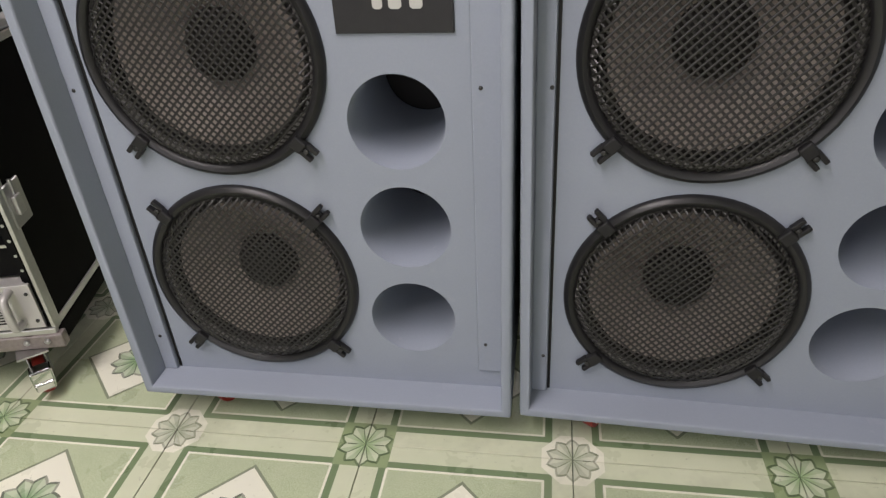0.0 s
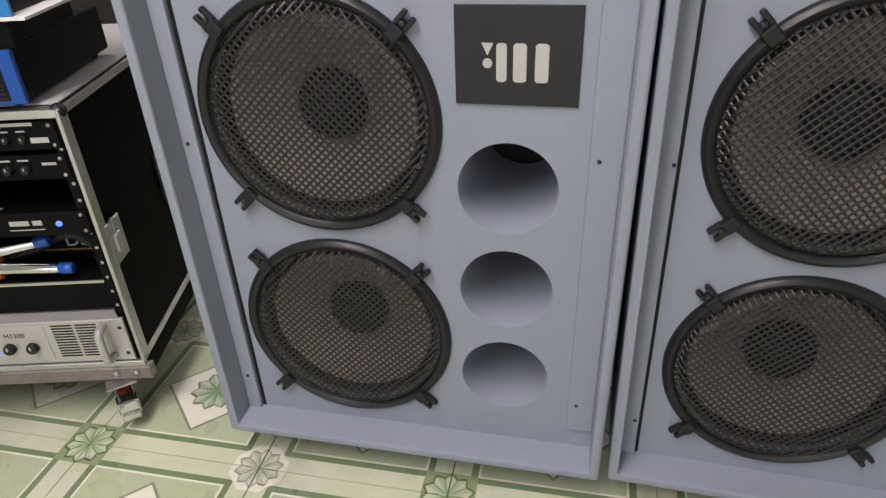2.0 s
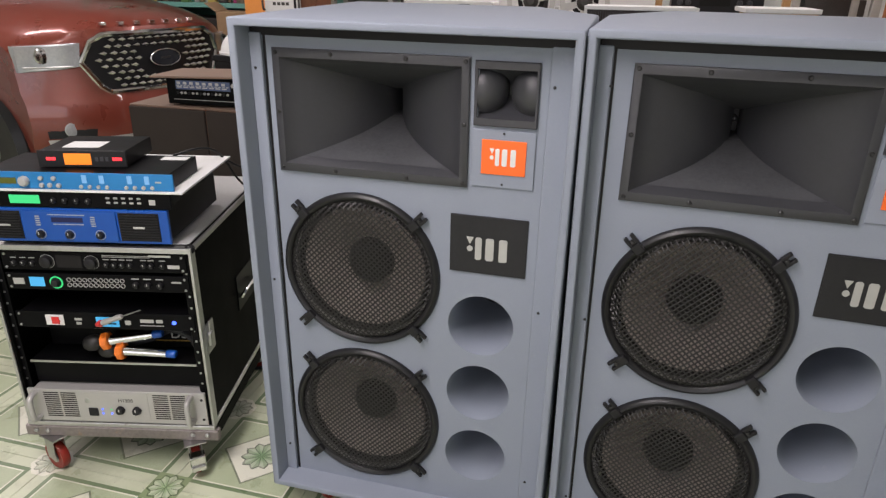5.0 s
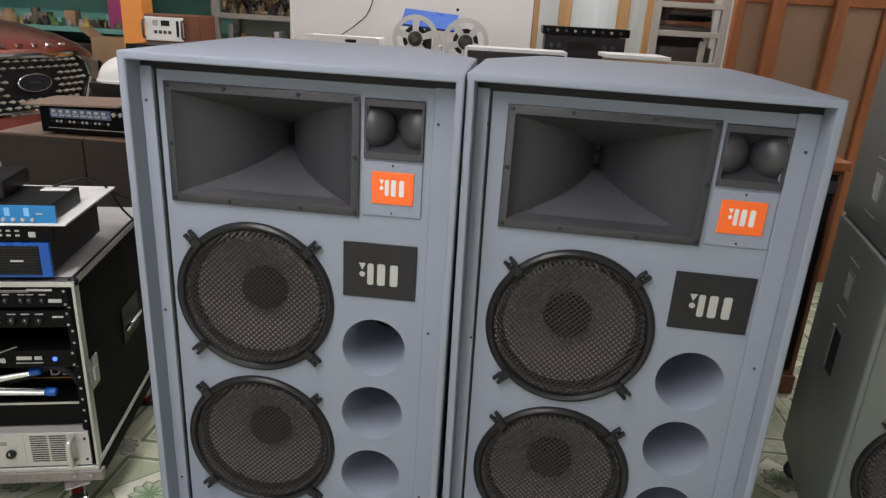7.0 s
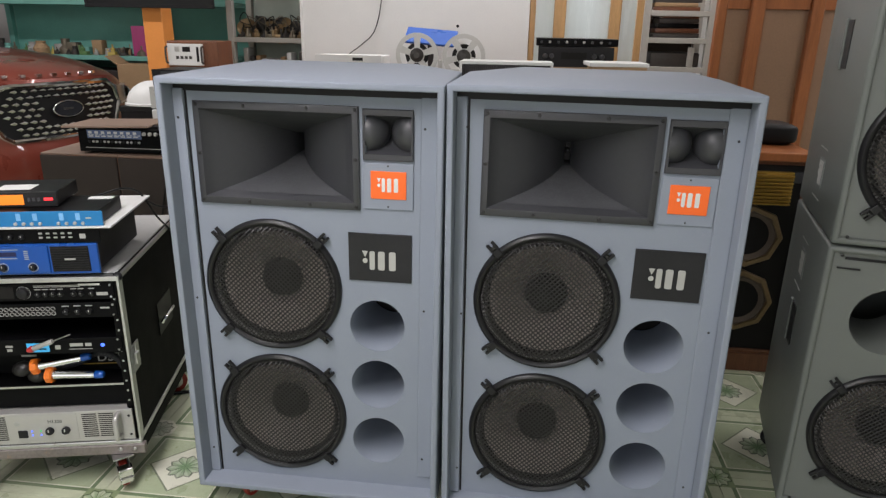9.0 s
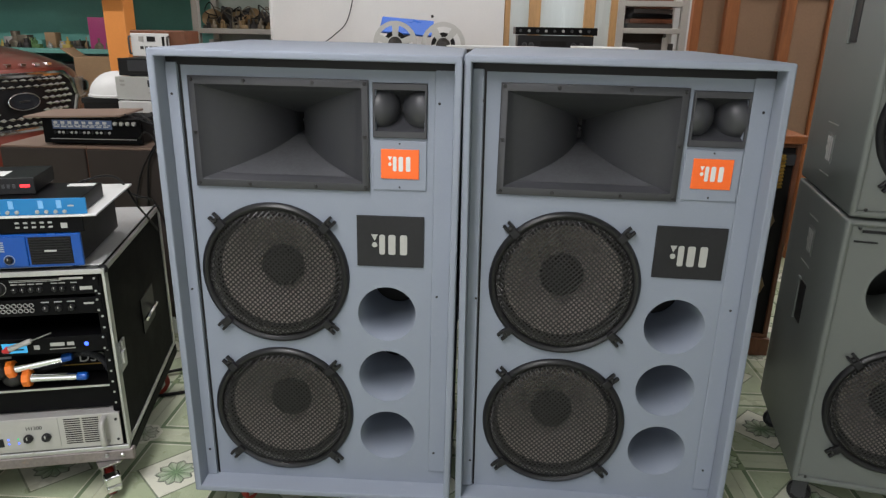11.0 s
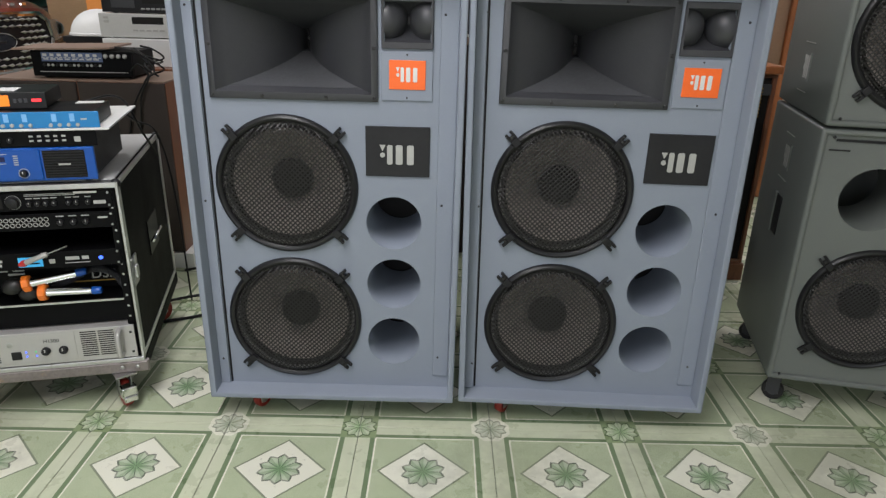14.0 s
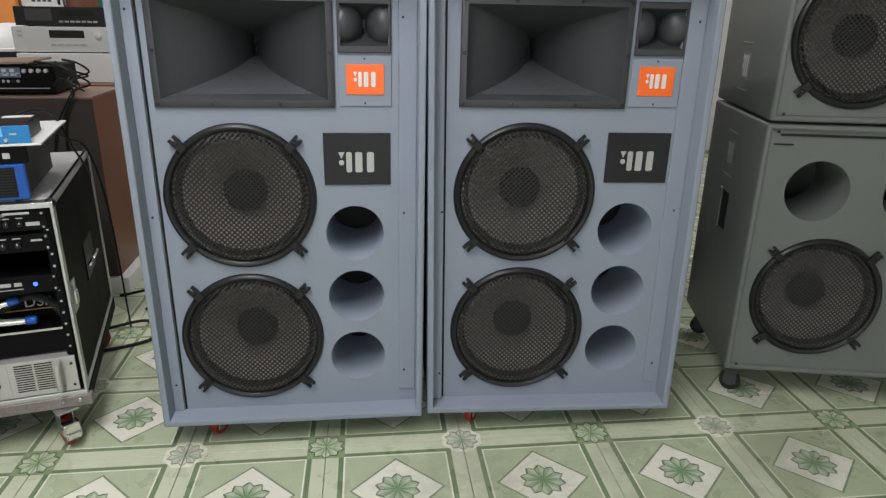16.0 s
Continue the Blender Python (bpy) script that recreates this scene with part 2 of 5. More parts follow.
def add_box(bm, x0, x1, y0, y1, z0, z1, bevel=0.0, seg=2):
    vs = [bm.verts.new((x, y, z)) for x in (x0, x1) for y in (y0, y1) for z in (z0, z1)]
    fs = [bm.faces.new([vs[i] for i in f]) for f in ((0, 1, 3, 2), (4, 6, 7, 5), (0, 4, 5, 1), (2, 3, 7, 6), (0, 2, 6, 4), (1, 5, 7, 3))]
    if bevel:
        bmesh.ops.bevel(bm, geom=list({e for f in fs for e in f.edges}), offset=bevel, segments=seg, profile=0.5, affect="EDGES")
    return vs


def box(x0, x1, y0, y1, z0, z1, bevel=0.0, seg=2):
    bm = bmesh.new()
    add_box(bm, x0, x1, y0, y1, z0, z1, bevel, seg)
    return bm


def boxes(rows, bevel=0.0, seg=1):
    bm = bmesh.new()
    for r in rows:
        add_box(bm, *r, bevel, seg)
    return bm


def add_lathe(bm, profile, n=32, centre=(0, 0, 0), axis="y", closed=False):
    """Turns (radius, height) round an axis; heights run along the axis."""
    rings = []
    for r, h in profile:
        ring = []
        for k in range(n):
            a = 2 * math.pi * k / n
            u, v = r * math.cos(a), r * math.sin(a)
            p = {"y": (u, h, v), "z": (u, v, h), "x": (h, u, v)}[axis]
            ring.append(bm.verts.new([p[i] + centre[i] for i in range(3)]))
        rings.append(ring)
    pairs = list(zip(rings, rings[1:])) + ([(rings[-1], rings[0])] if closed else [])
    for a, b in pairs:
        for k in range(n):
            bm.faces.new((a[k], a[(k + 1) % n], b[(k + 1) % n], b[k]))
    if not closed:
        for ring in (rings[0], rings[-1]):
            bm.faces.new(ring)
    return rings


def lathe(profile, n=32, centre=(0, 0, 0), axis="y", closed=False, open_ends=False):
    bm = bmesh.new()
    add_lathe(bm, profile, n, centre, axis, closed)
    if open_ends:
        bmesh.ops.delete(bm, geom=[f for f in bm.faces if len(f.verts) > 4], context="FACES_ONLY")
    bmesh.ops.recalc_face_normals(bm, faces=bm.faces)
    return bm


def sheet_with_holes(x0, x1, z0, z1, y0, y1, holes, lean=0.0):
    """A board in the xz plane; holes: lists of (x, z)."""
    bm = bmesh.new()
    edges = []
    for loop in [[(x0, z0), (x1, z0), (x1 + lean, z1), (x0 + lean, z1)]] + holes:
        vs = [bm.verts.new((x, y0, z)) for x, z in loop]
        edges += [bm.edges.new((vs[i], vs[(i + 1) % len(vs)])) for i in range(len(vs))]
    bmesh.ops.triangle_fill(bm, use_beauty=True, edges=edges)
    made = bmesh.ops.extrude_face_region(bm, geom=bm.faces[:])
    bmesh.ops.translate(bm, verts=[v for v in made["geom"] if isinstance(v, bmesh.types.BMVert)], vec=(0, y1 - y0, 0))
    bmesh.ops.recalc_face_normals(bm, faces=bm.faces)
    return bm


def circle(cx, cz, r, n=48):
    return [(cx + r * math.cos(2 * math.pi * k / n), cz + r * math.sin(2 * math.pi * k / n)) for k in range(n)]


def rect(x0, x1, z0, z1):
    return [(x0, z0), (x1, z0), (x1, z1), (x0, z1)]


def tube(points, radius, sides=8):
    """A round cable along points."""
    bm = bmesh.new()
    pts = [Vector(p) for p in points]
    rings = []
    for i, p in enumerate(pts):
        d = (pts[min(i + 1, len(pts) - 1)] - pts[max(i - 1, 0)]).normalized()
        u = d.orthogonal().normalized() if not rings else (prev - d * prev.dot(d)).normalized()
        prev = u
        w = d.cross(u)
        rings.append([bm.verts.new(p + radius * (u * math.cos(2 * math.pi * k / sides) + w * math.sin(2 * math.pi * k / sides))) for k in range(sides)])
    for a, b in zip(rings, rings[1:]):
        for k in range(sides):
            bm.faces.new((a[k], a[(k + 1) % sides], b[(k + 1) % sides], b[k]))
    bm.faces.new(rings[0]), bm.faces.new(rings[-1])
    bmesh.ops.recalc_face_normals(bm, faces=bm.faces)
    return bm


def curve_points(ctrl, n=24):
    """Catmull-Rom through the control points."""
    c = [Vector(p) for p in ctrl]
    c = [c[0] * 2 - c[1]] + c + [c[-1] * 2 - c[-2]]
    out = []
    for i in range(1, len(c) - 2):
        for k in range(n):
            t = k / n
            a, b, d, e = c[i - 1], c[i], c[i + 1], c[i + 2]
            out.append(0.5 * (2 * b + (d - a) * t + (2 * a - 5 * b + 4 * d - e) * t * t + (3 * b - a - 3 * d + e) * t ** 3))
    return out + [c[-2]]


# ---- the room ----
X0, X1, Y0, Y1, TOP = -6.6, 3.6, -6.0, 4.2, 2.8
floor = part("floor", box(X0, X1, Y0, Y1, -0.1, -0.006), M_GROUT)
tagged(floor, "grouted floor under patterned green and white glazed tiles", "floor", kind="structure")
part("ceiling", box(X0, X1, Y0, Y1, TOP, TOP + 0.12), M_CEIL)
tagged(bpy.data.objects["ceiling"], "plain white ceiling", "ceiling", kind="structure")
for nm, b in (("wall_north", (X0, X1, Y1, Y1 + 0.15, -0.1, TOP)), ("wall_west", (X0 - 0.15, X0, Y0, Y1, -0.1, TOP)), ("wall_east", (X1, X1 + 0.15, Y0, Y1, -0.1, TOP))):
    tagged(part(nm, box(*b), M_WALL), "off-white painted plaster wall", "wall", kind="structure")
wall_s = part("wall_south", sheet_with_holes(X0, X1, -0.1, TOP, Y0 - 0.15, Y0, [rect(-3.2, 1.6, 0.02, 2.65)]), M_WALL)
tagged(wall_s, "off-white wall with a wide shopfront opening", "wall", kind="structure")

# ---- loudspeaker parts ----


def grille_depth(r):
    """How far the wire mesh stands off the board at that radius."""
    t = min(1.0, max(0.0, (r - 0.161) / 0.020))
    return -0.021 + 0.017 * t * t * (3 - 2 * t)


def grille_bm(radius=0.180, pitch=0.0098, half=0.0020):
    bm = bmesh.new()
    n = int(radius / pitch)
    for turn in (1, -1):
        u, v = Vector((1, 0, turn)).normalized(), Vector((-turn, 0, 1)).normalized()
        for i in range(-n, n + 1):
            c = i * pitch
            reach = math.sqrt(max(1e-6, radius ** 2 - c * c))
            steps = 14
            prev = None
            for k in range(steps + 1):
                s = reach * math.sin((k / steps - 0.5) * math.pi)
                p = u * s + v * c
                d = grille_depth(p.length) + (0.0006 if turn < 0 else 0.0)
                row = [bm.verts.new((p.x + v.x * o, d + e, p.z + v.z * o)) for o, e in ((-half, 0.0005), (0, -0.0002), (half, 0.0005))]
                if prev:
                    bm.faces.new((prev[0], prev[1], row[1], row[0]))
                    bm.faces.new((prev[1], prev[2], row[2], row[1]))
                prev = row
    return bm


def clamp_bm():
    """Steel clip: a foot over the rim and a forked end."""
    bm = bmesh.new()
    add_box(bm, -0.011, 0.011, -0.016, 0.0, -0.012, 0.012, 0.003)
    add_box(bm, -0.012, -0.004, -0.011, 0.0, 0.010, 0.034, 0.002)
    add_box(bm, 0.004, 0.012, -0.011, 0.0, 0.010, 0.034, 0.002)
    add_box(bm, -0.005, 0.005, -0.007, 0.0, 0.010, 0.022, 0.001)
    return bm


def woofer(parent, x, y, z, first=None):
    w = new("woofer")
    w.parent = parent
    w.matrix_local = pose(x, y, z)
    if first:
        for c in first.children:
            again(c, w, c.matrix_basis)
        return w
    part("rim", lathe([(0.176, 0.0), (0.177, -0.006), (0.181, -0.011), (0.188, -0.013), (0.194, -0.010), (0.197, -0.004), (0.197, 0.0)], 72, open_ends=True), M_RUBBER, w, "glossy black rubber rim", True)
    part("grille", grille_bm(), M_MESH, w, "black diamond wire mesh")
    part("gasket", lathe([(0.182, 0.012), (0.182, 0.004), (0.170, 0.004), (0.169, 0.012)], 56, open_ends=True), M_GASKET, w, "grey paper gasket", True)
    part("surround", lathe([(0.1695, 0.011), (0.166, 0.007), (0.161, 0.007), (0.157, 0.014), (0.1545, 0.022)], 56, open_ends=True), M_CABLE, w, "black rubber surround", True)
    part("cone", lathe([(0.155, 0.0215), (0.151, 0.021), (0.135, 0.028), (0.095, 0.052), (0.058, 0.074), (0.050, 0.080)], 56, open_ends=True), M_CONE, w, "brownish paper cone", True)
    part("dust_cap", lathe([(0.060, 0.073), (0.055, 0.056), (0.044, 0.043), (0.028, 0.035), (0.010, 0.032)], 40), M_CAP, w, "dark domed cap", True)
    clip = None
    for a in (45, 135, 225, 315):
        m = pose(0.192 * math.sin(radians(a)), -0.004, 0.192 * math.cos(radians(a)), 0, a, 0)
        if clip is None:
            clip = part("clamp", clamp_bm(), M_BLACKPL, w, "black clip with a forked end")
            clip.matrix_local = m
            head = lathe([(0.0045, -0.009), (0.0045, -0.012), (0.002, -0.013)], 10, (0, 0, 0.017))
            scr = part("screw", head, M_DARKSCREW, w)
            scr.matrix_local = m
        else:
            again(clip, w, m)
            again(scr, w, m)
    return w


def mark_bm(x0, x1, z0, z1, y, thick=0.0015):
    """The maker's sign as plain shapes: a wedge, a dot and three plain upright bars."""
    bm = bmesh.new()
    w, h = x1 - x0, z1 - z0

    def prism(pts):
        f = [bm.verts.new((x0 + w * px, y, z0 + h * pz)) for px, pz in pts]
        b = [bm.verts.new((x0 + w * px, y - thick, z0 + h * pz)) for px, pz in pts]
        bm.faces.new(b), bm.faces.new(f[::-1])
        for i in range(len(pts)):
            j = (i + 1) % len(pts)
            bm.faces.new((f[i], f[j], b[j], b[i]))

    prism([(0, 1), (0.17, 1), (0.085, 0.68)])
    prism([(0.085 + 0.07 * math.cos(a * math.pi / 6), 0.48 + 0.13 * math.sin(a * math.pi / 6)) for a in range(12)])
    for a, b in ((0.21, 0.36), (0.45, 0.64), (0.76, 0.95)):
        c = 0.035
        prism([(a + c, 0), (b - c, 0), (b, 0.06), (b, 0.94), (b - c, 1), (a + c, 1), (a, 0.94), (a, 0.06)])
    bmesh.ops.recalc_face_normals(bm, faces=bm.faces)
    return bm


def shell_bm(xf0, xf1, xb0, xb1, y0, y1, z0, z1, wall, inner, bevel, straight=0.3, lean=0.0):
    """An open-fronted tapering box with wall thickness."""
    bm = bmesh.new()

    def ring(xa, xb, y, za, zb):
        return [bm.verts.new(p) for p in ((xa, y, za), (xb, y, za), (xb + lean, y, zb), (xa + lean, y, zb))]

    of, om, ob = ring(xf0, xf1, y0, z0, z1), ring(xf0, xf1, straight, z0, z1), ring(xb0, xb1, y1, z0, z1)
    jf = ring(xf0 + wall, xf1 - wall, y0, z0 + wall, z1 - wall)
    jb = ring(xf0 + wall, xf1 - wall, inner, z0 + wall, z1 - wall)
    for i in range(4):
        j = (i + 1) % 4
        bm.faces.new((of[i], of[j], om[j], om[i]))
        bm.faces.new((om[i], om[j], ob[j], ob[i]))
        bm.faces.new((of[j], of[i], jf[i], jf[j]))
        bm.faces.new((jf[j], jf[i], jb[i], jb[j]))
    bm.faces.new(ob), bm.faces.new(jb[::-1])
    bmesh.ops.recalc_face_normals(bm, faces=bm.faces)
    outer = set(of) | set(ob) | set(om)
    rim = [e for e in bm.edges if set(e.verts) <= outer or set(e.verts) <= set(jf)]
    bmesh.ops.bevel(bm, geom=rim, offset=bevel, segments=3, profile=0.5, affect="EDGES", clamp_overlap=True)
    return bm


def screw(parent, x, y, z, r=0.004, mat=None, first=[None]):
    if first[0] is None:
        first[0] = part("screw", lathe([(0.004, 0.001), (0.004, -0.0015), (0.0025, -0.003)], 10), M_DARKSCREW, parent)
        first[0].matrix_local = pose(x, y, z)
        return
    ob = again(first[0], parent, pose(x, y, z) @ Matrix.Scale(r / 0.004, 4))


def horn_bm(x0, x1, z0, z1, y, depth):
    """A mouth flaring to a tall throat slot, with a flat flange round it."""
    bm = bmesh.new()
    cx, cz = (x0 + x1) / 2, (z0 + z1) / 2
    hx, hz = (x1 - x0) / 2, (z1 - z0) / 2
    rows = [(hx, hz, 0.0), (hx, hz, -0.007), (hx - 0.003, hz - 0.003, -0.009), (hx - 0.017, hz - 0.019, -0.009), (hx - 0.020, hz - 0.022, -0.004)]
    for k in range(1, 15):
        s = 1 - k / 14
        rows.append((0.009 + (hx - 0.029) * (0.42 * s + 0.58 * s ** 2.6), 0.030 + (hz - 0.052) * (0.80 * s + 0.20 * s ** 3), depth * (1 - s)))
    rows.append((0.009, 0.030, depth + 0.07))
    rings = [[bm.verts.new((cx + a * w, y + d, cz + b * h)) for a, b in ((-1, -1), (1, -1), (1, 1), (-1, 1))] for w, h, d in rows]
    for a, b in zip(rings, rings[1:]):
        for i in range(4):
            j = (i + 1) % 4
            bm.faces.new((a[i], a[j], b[j], b[i]))
    bmesh.ops.recalc_face_normals(bm, faces=bm.faces)
    return bm


def horn_film_bm(x0, x1, z0, z1, y, depth):
    """A thin film, paler than the horn, laid over its lower wall."""
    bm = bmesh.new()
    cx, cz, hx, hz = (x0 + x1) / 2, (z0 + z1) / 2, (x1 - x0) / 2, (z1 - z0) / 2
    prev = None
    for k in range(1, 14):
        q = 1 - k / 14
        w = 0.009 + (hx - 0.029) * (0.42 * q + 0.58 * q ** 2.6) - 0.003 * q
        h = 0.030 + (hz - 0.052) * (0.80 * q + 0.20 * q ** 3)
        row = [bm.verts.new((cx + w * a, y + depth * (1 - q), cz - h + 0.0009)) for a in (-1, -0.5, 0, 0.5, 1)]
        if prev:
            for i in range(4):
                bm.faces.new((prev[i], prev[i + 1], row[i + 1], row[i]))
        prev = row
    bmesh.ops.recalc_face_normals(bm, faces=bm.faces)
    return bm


def tweeter_bm(x0, x1, z0, z1, y):
    """Flange with a recess between curved ramps."""
    bm = bmesh.new()
    cx, cz, hx, hz = (x0 + x1) / 2, (z0 + z1) / 2, (x1 - x0) / 2, (z1 - z0) / 2
    rows = [(hx, hz, 0), (hx, hz, -0.006), (hx - 0.002, hz - 0.002, -0.008), (hx - 0.006, hz - 0.016, -0.008)]
    for k in range(1, 9):
        s = 1 - k / 8
        rows.append((hx - 0.006, 0.010 + (hz - 0.026) * s ** 0.8, 0.060 * (1 - s)))
    rings = [[bm.verts.new((cx + a * w, y + d, cz + b * h)) for a, b in ((-1, -1), (1, -1), (1, 1), (-1, 1))] for w, h, d in rows]
    for a, b in zip(rings, rings[1:]):
        for i in range(4):
            j = (i + 1) % 4
            bm.faces.new((a[i], a[j], b[j], b[i]))
    bm.faces.new(rings[-1])
    bmesh.ops.recalc_face_normals(bm, faces=bm.faces)
    return bm


def cheek_bm(cx, cy, cz, r, side):
    bm = bmesh.new()
    bmesh.ops.create_uvsphere(bm, u_segments=28, v_segments=18, radius=r)
    bmesh.ops.scale(bm, vec=(0.92, 1.0, 1.02), verts=bm.verts)
    bmesh.ops.translate(bm, vec=(cx, cy, cz), verts=bm.verts)
    # cut flush with the flange's outer side
    bmesh.ops.bisect_plane(bm, geom=bm.verts[:] + bm.edges[:] + bm.faces[:], plane_co=(cx + side * 0.0095, 0, 0), plane_no=(side, 0, 0), clear_outer=True)
    bmesh.ops.holes_fill(bm, edges=[e for e in bm.edges if e.is_boundary])
    return bm


def castor(parent, x, y, top, wheel_r, wheel_mat, name="castor", metal=None, swivel=0):
    """Swivel castor: top plate, fork, wheel with tyre."""
    c = new(name)
    c.parent = parent
    c.matrix_local = pose(x, y, 0, 0, 0, swivel)
    metal = metal or M_STEEL
    part("plate", box(-0.03, 0.03, -0.035, 0.035, top - 0.005, top, 0.001), metal, c)
    bm = bmesh.new()
    for s in (-1, 1):
        add_box(bm, s * 0.017 - 0.0015, s * 0.017 + 0.0015, -0.006, 0.034, wheel_r * 0.8, top - 0.008, 0.001)
    add_box(bm, -0.0185, 0.0185, -0.022, 0.034, top - 0.013, top - 0.0045, 0.002)
    part("fork", bm, metal, c)
    part("wheel", lathe([(wheel_r * 0.55, -0.011), (wheel_r * 0.93, -0.012), (wheel_r, -0.007), (wheel_r, 0.007), (wheel_r * 0.93, 0.012), (wheel_r * 0.55, 0.011)], 28, (0, 0.014, wheel_r), "x"), wheel_mat, c, "", True)
    part("hub", lathe([(wheel_r * 0.5, -0.0125), (wheel_r * 0.2, -0.0155), (wheel_r * 0.2, 0.0155), (wheel_r * 0.5, 0.0125)], 18, (0, 0.014, wheel_r), "x"), metal, c, "bare metal hub")
    return c


# ---- the two large blue-grey loudspeakers ----
HW, LOW, HIGH, BOARD = 0.3690, 0.074, 1.309, 0.065
PORTX, PORTR, PORTS = 0.186, 0.0785, (0.6305, 0.4415, 0.2495)
WOOFX, WOOFZ = (-0.1100, -0.1080), (0.735, 0.321)


def tall_speaker(m, shift, lean, back0, back1, depth, label, first=None):
    """lean: how far the top of the carcass stands beside its foot."""
    s = thing("loudspeaker", m, label, "speaker", "tall blue-grey loudspeakers")
    x0, x1 = shift - HW, shift + HW

    def strip(a, b, y0, y1, z0, z1, bevel, mat, words=""):
        bm = box(a, b, y0, y1, z0, z1, bevel)
        for v in bm.verts:
            v.co.x += lean * (v.co.z - LOW) / (HIGH - LOW)
        part("batten", bm, mat, s, words)

    part("cabinet", shell_bm(x0, x1, back0, back1, 0, depth, LOW, HIGH, 0.018, 0.38, 0.005, 0.46, lean), M_CAB, s, "", True)
    # Added black sheet: makes the unlit inside look dark through the ports.
    part("damping_felt", box(-0.34, 0.33, 0.345, 0.375, LOW + 0.02, HIGH - 0.02), M_CABLE, s, "added black sheet standing in for the dark inside the cabinet")
    holes = [circle(x, z, 0.180) for x, z in zip(WOOFX, WOOFZ)] + [circle(PORTX, z, PORTR) for z in PORTS]
    holes += [rect(-0.283, 0.129, 0.987, 1.228), rect(0.162, 0.280, 1.122, 1.226)]
    part("baffle_board", sheet_with_holes(x0 + 0.0175, x1 - 0.0175, LOW + 0.0175, HIGH - 0.0175, BOARD, BOARD + 0.018, holes, lean), M_CAB, s)
    strip(x0 + 0.018, x0 + 0.046, BOARD - 0.011, BOARD, LOW + 0.019, HIGH - 0.034, 0.0025, M_CAB)
    strip(x1 - 0.066, x1 - 0.018, BOARD - 0.005, BOARD, LOW + 0.060, HIGH - 0.034, 0.003, M_CAB)
    strip(x0 + 0.047, x0 + 0.052, BOARD - 0.0015, BOARD + 0.001, LOW + 0.019, HIGH - 0.034, 0.0, M_CABLE, "dark gap beside the batten")
    # Black strip puts the shade under the top lip into the colour.
    strip(x0 + 0.0185, x1 - 0.0185, BOARD - 0.005, BOARD, HIGH - 0.040, HIGH - 0.0185, 0.002, M_CABLE, "black strip standing in for the shaded gap under the top edge")
    for z in PORTS:
        part("port_tube", lathe([(PORTR, BOARD + 0.001), (PORTR - 0.0015, BOARD + 0.004), (PORTR - 0.0015, BOARD + 0.27), (PORTR + 0.004, BOARD + 0.27), (PORTR + 0.004, BOARD + 0.017)], 56, (PORTX, 0, z), open_ends=True), M_CAB, s, "", True)
    w = None
    for x, z in zip(WOOFX, WOOFZ):
        f = woofer(s, x, BOARD, z, first or w)
        w = w or f
    horn = part("horn", horn_bm(-0.2985, 0.144, 0.971, 1.245, BOARD, 0.20), M_HORN, s, "charcoal horn with a rectangular mouth", True)
    part("dust_film", horn_film_bm(-0.2985, 0.144, 0.971, 1.245, BOARD, 0.20), M_FILM, horn, "film paler than the horn on the lower wall", True)
    part("throat", box(-0.0872, -0.0673, BOARD + 0.262, BOARD + 0.275, 1.077, 1.139), M_BLACKPL, horn, "dark slot")
    part("phase_plug", lathe([(0.008, 0.262), (0.0075, 0.254), (0.004, 0.246), (0.001, 0.244)], 16, (-0.0772, BOARD, 1.108)), M_STEEL, horn, "bright metal tip deep in the throat", True)
    for x, z in [(-0.289, 0.980), (0.135, 0.980), (-0.289, 1.236), (0.135, 1.236), (-0.160, 0.980), (0.008, 0.980), (-0.160, 1.236), (0.008, 1.236), (-0.289, 1.108), (0.135, 1.108)]:
        screw(horn, x, BOARD - 0.009, z, 0.0048)
    tw = part("tweeter", tweeter_bm(0.154, 0.287, 1.108, 1.240, BOARD), M_HORN, s, "slotted black tweeter", True)
    part("cheek", cheek_bm(0.1680, BOARD + 0.044, 1.177, 0.0545, -1), M_HORN, tw, "", True)
    part("cheek", cheek_bm(0.2730, BOARD + 0.044, 1.177, 0.0545, 1), M_HORN, tw, "", True)
    lab = part("badge_plate", box(0.153, 0.287, BOARD - 0.004, BOARD, 0.976, 1.101, 0.0015), M_CAB, s, "blue-grey plate behind the badge")
    badge = part("badge", box(0.1735, 0.2685, BOARD - 0.0065, BOARD - 0.0035, 1.0055, 1.080, 0.001), M_ORANGE, s, "bright orange badge")
    part("sign", mark_bm(0.191, 0.250, 1.025, 1.062, BOARD - 0.0062, 0.001), M_WHITE, badge, "white plain shapes")
    for x, z in ((0.220, 0.984), (0.220, 1.094)):
        screw(lab, x, BOARD - 0.004, z, 0.0025)
    plate = part("nameplate", box(0.109, 0.2835, BOARD - 0.004, BOARD, 0.769, 0.907, 0.0008), M_BLACKPLATE, s, "black nameplate")
    part("face", box(0.111, 0.2815, BOARD - 0.0046, BOARD - 0.0038, 0.771, 0.905), M_BLACKPLATE, plate, "black face")
    part("sign", mark_bm(0.147, 0.245, 0.803, 0.857, BOARD - 0.0044, 0.001), M_SILVER, plate, "silver plain shapes")
    for x, y, z in [(-0.338, BOARD - 0.011, 0.686), (-0.335, BOARD - 0.011, 0.180), (-0.338, BOARD - 0.011, 1.200), (0.3195, BOARD - 0.005, 0.689), (0.3165, BOARD - 0.005, 1.194), (0.320, BOARD - 0.005, 0.200)]:
        screw(s, x, y, z, 0.0033)
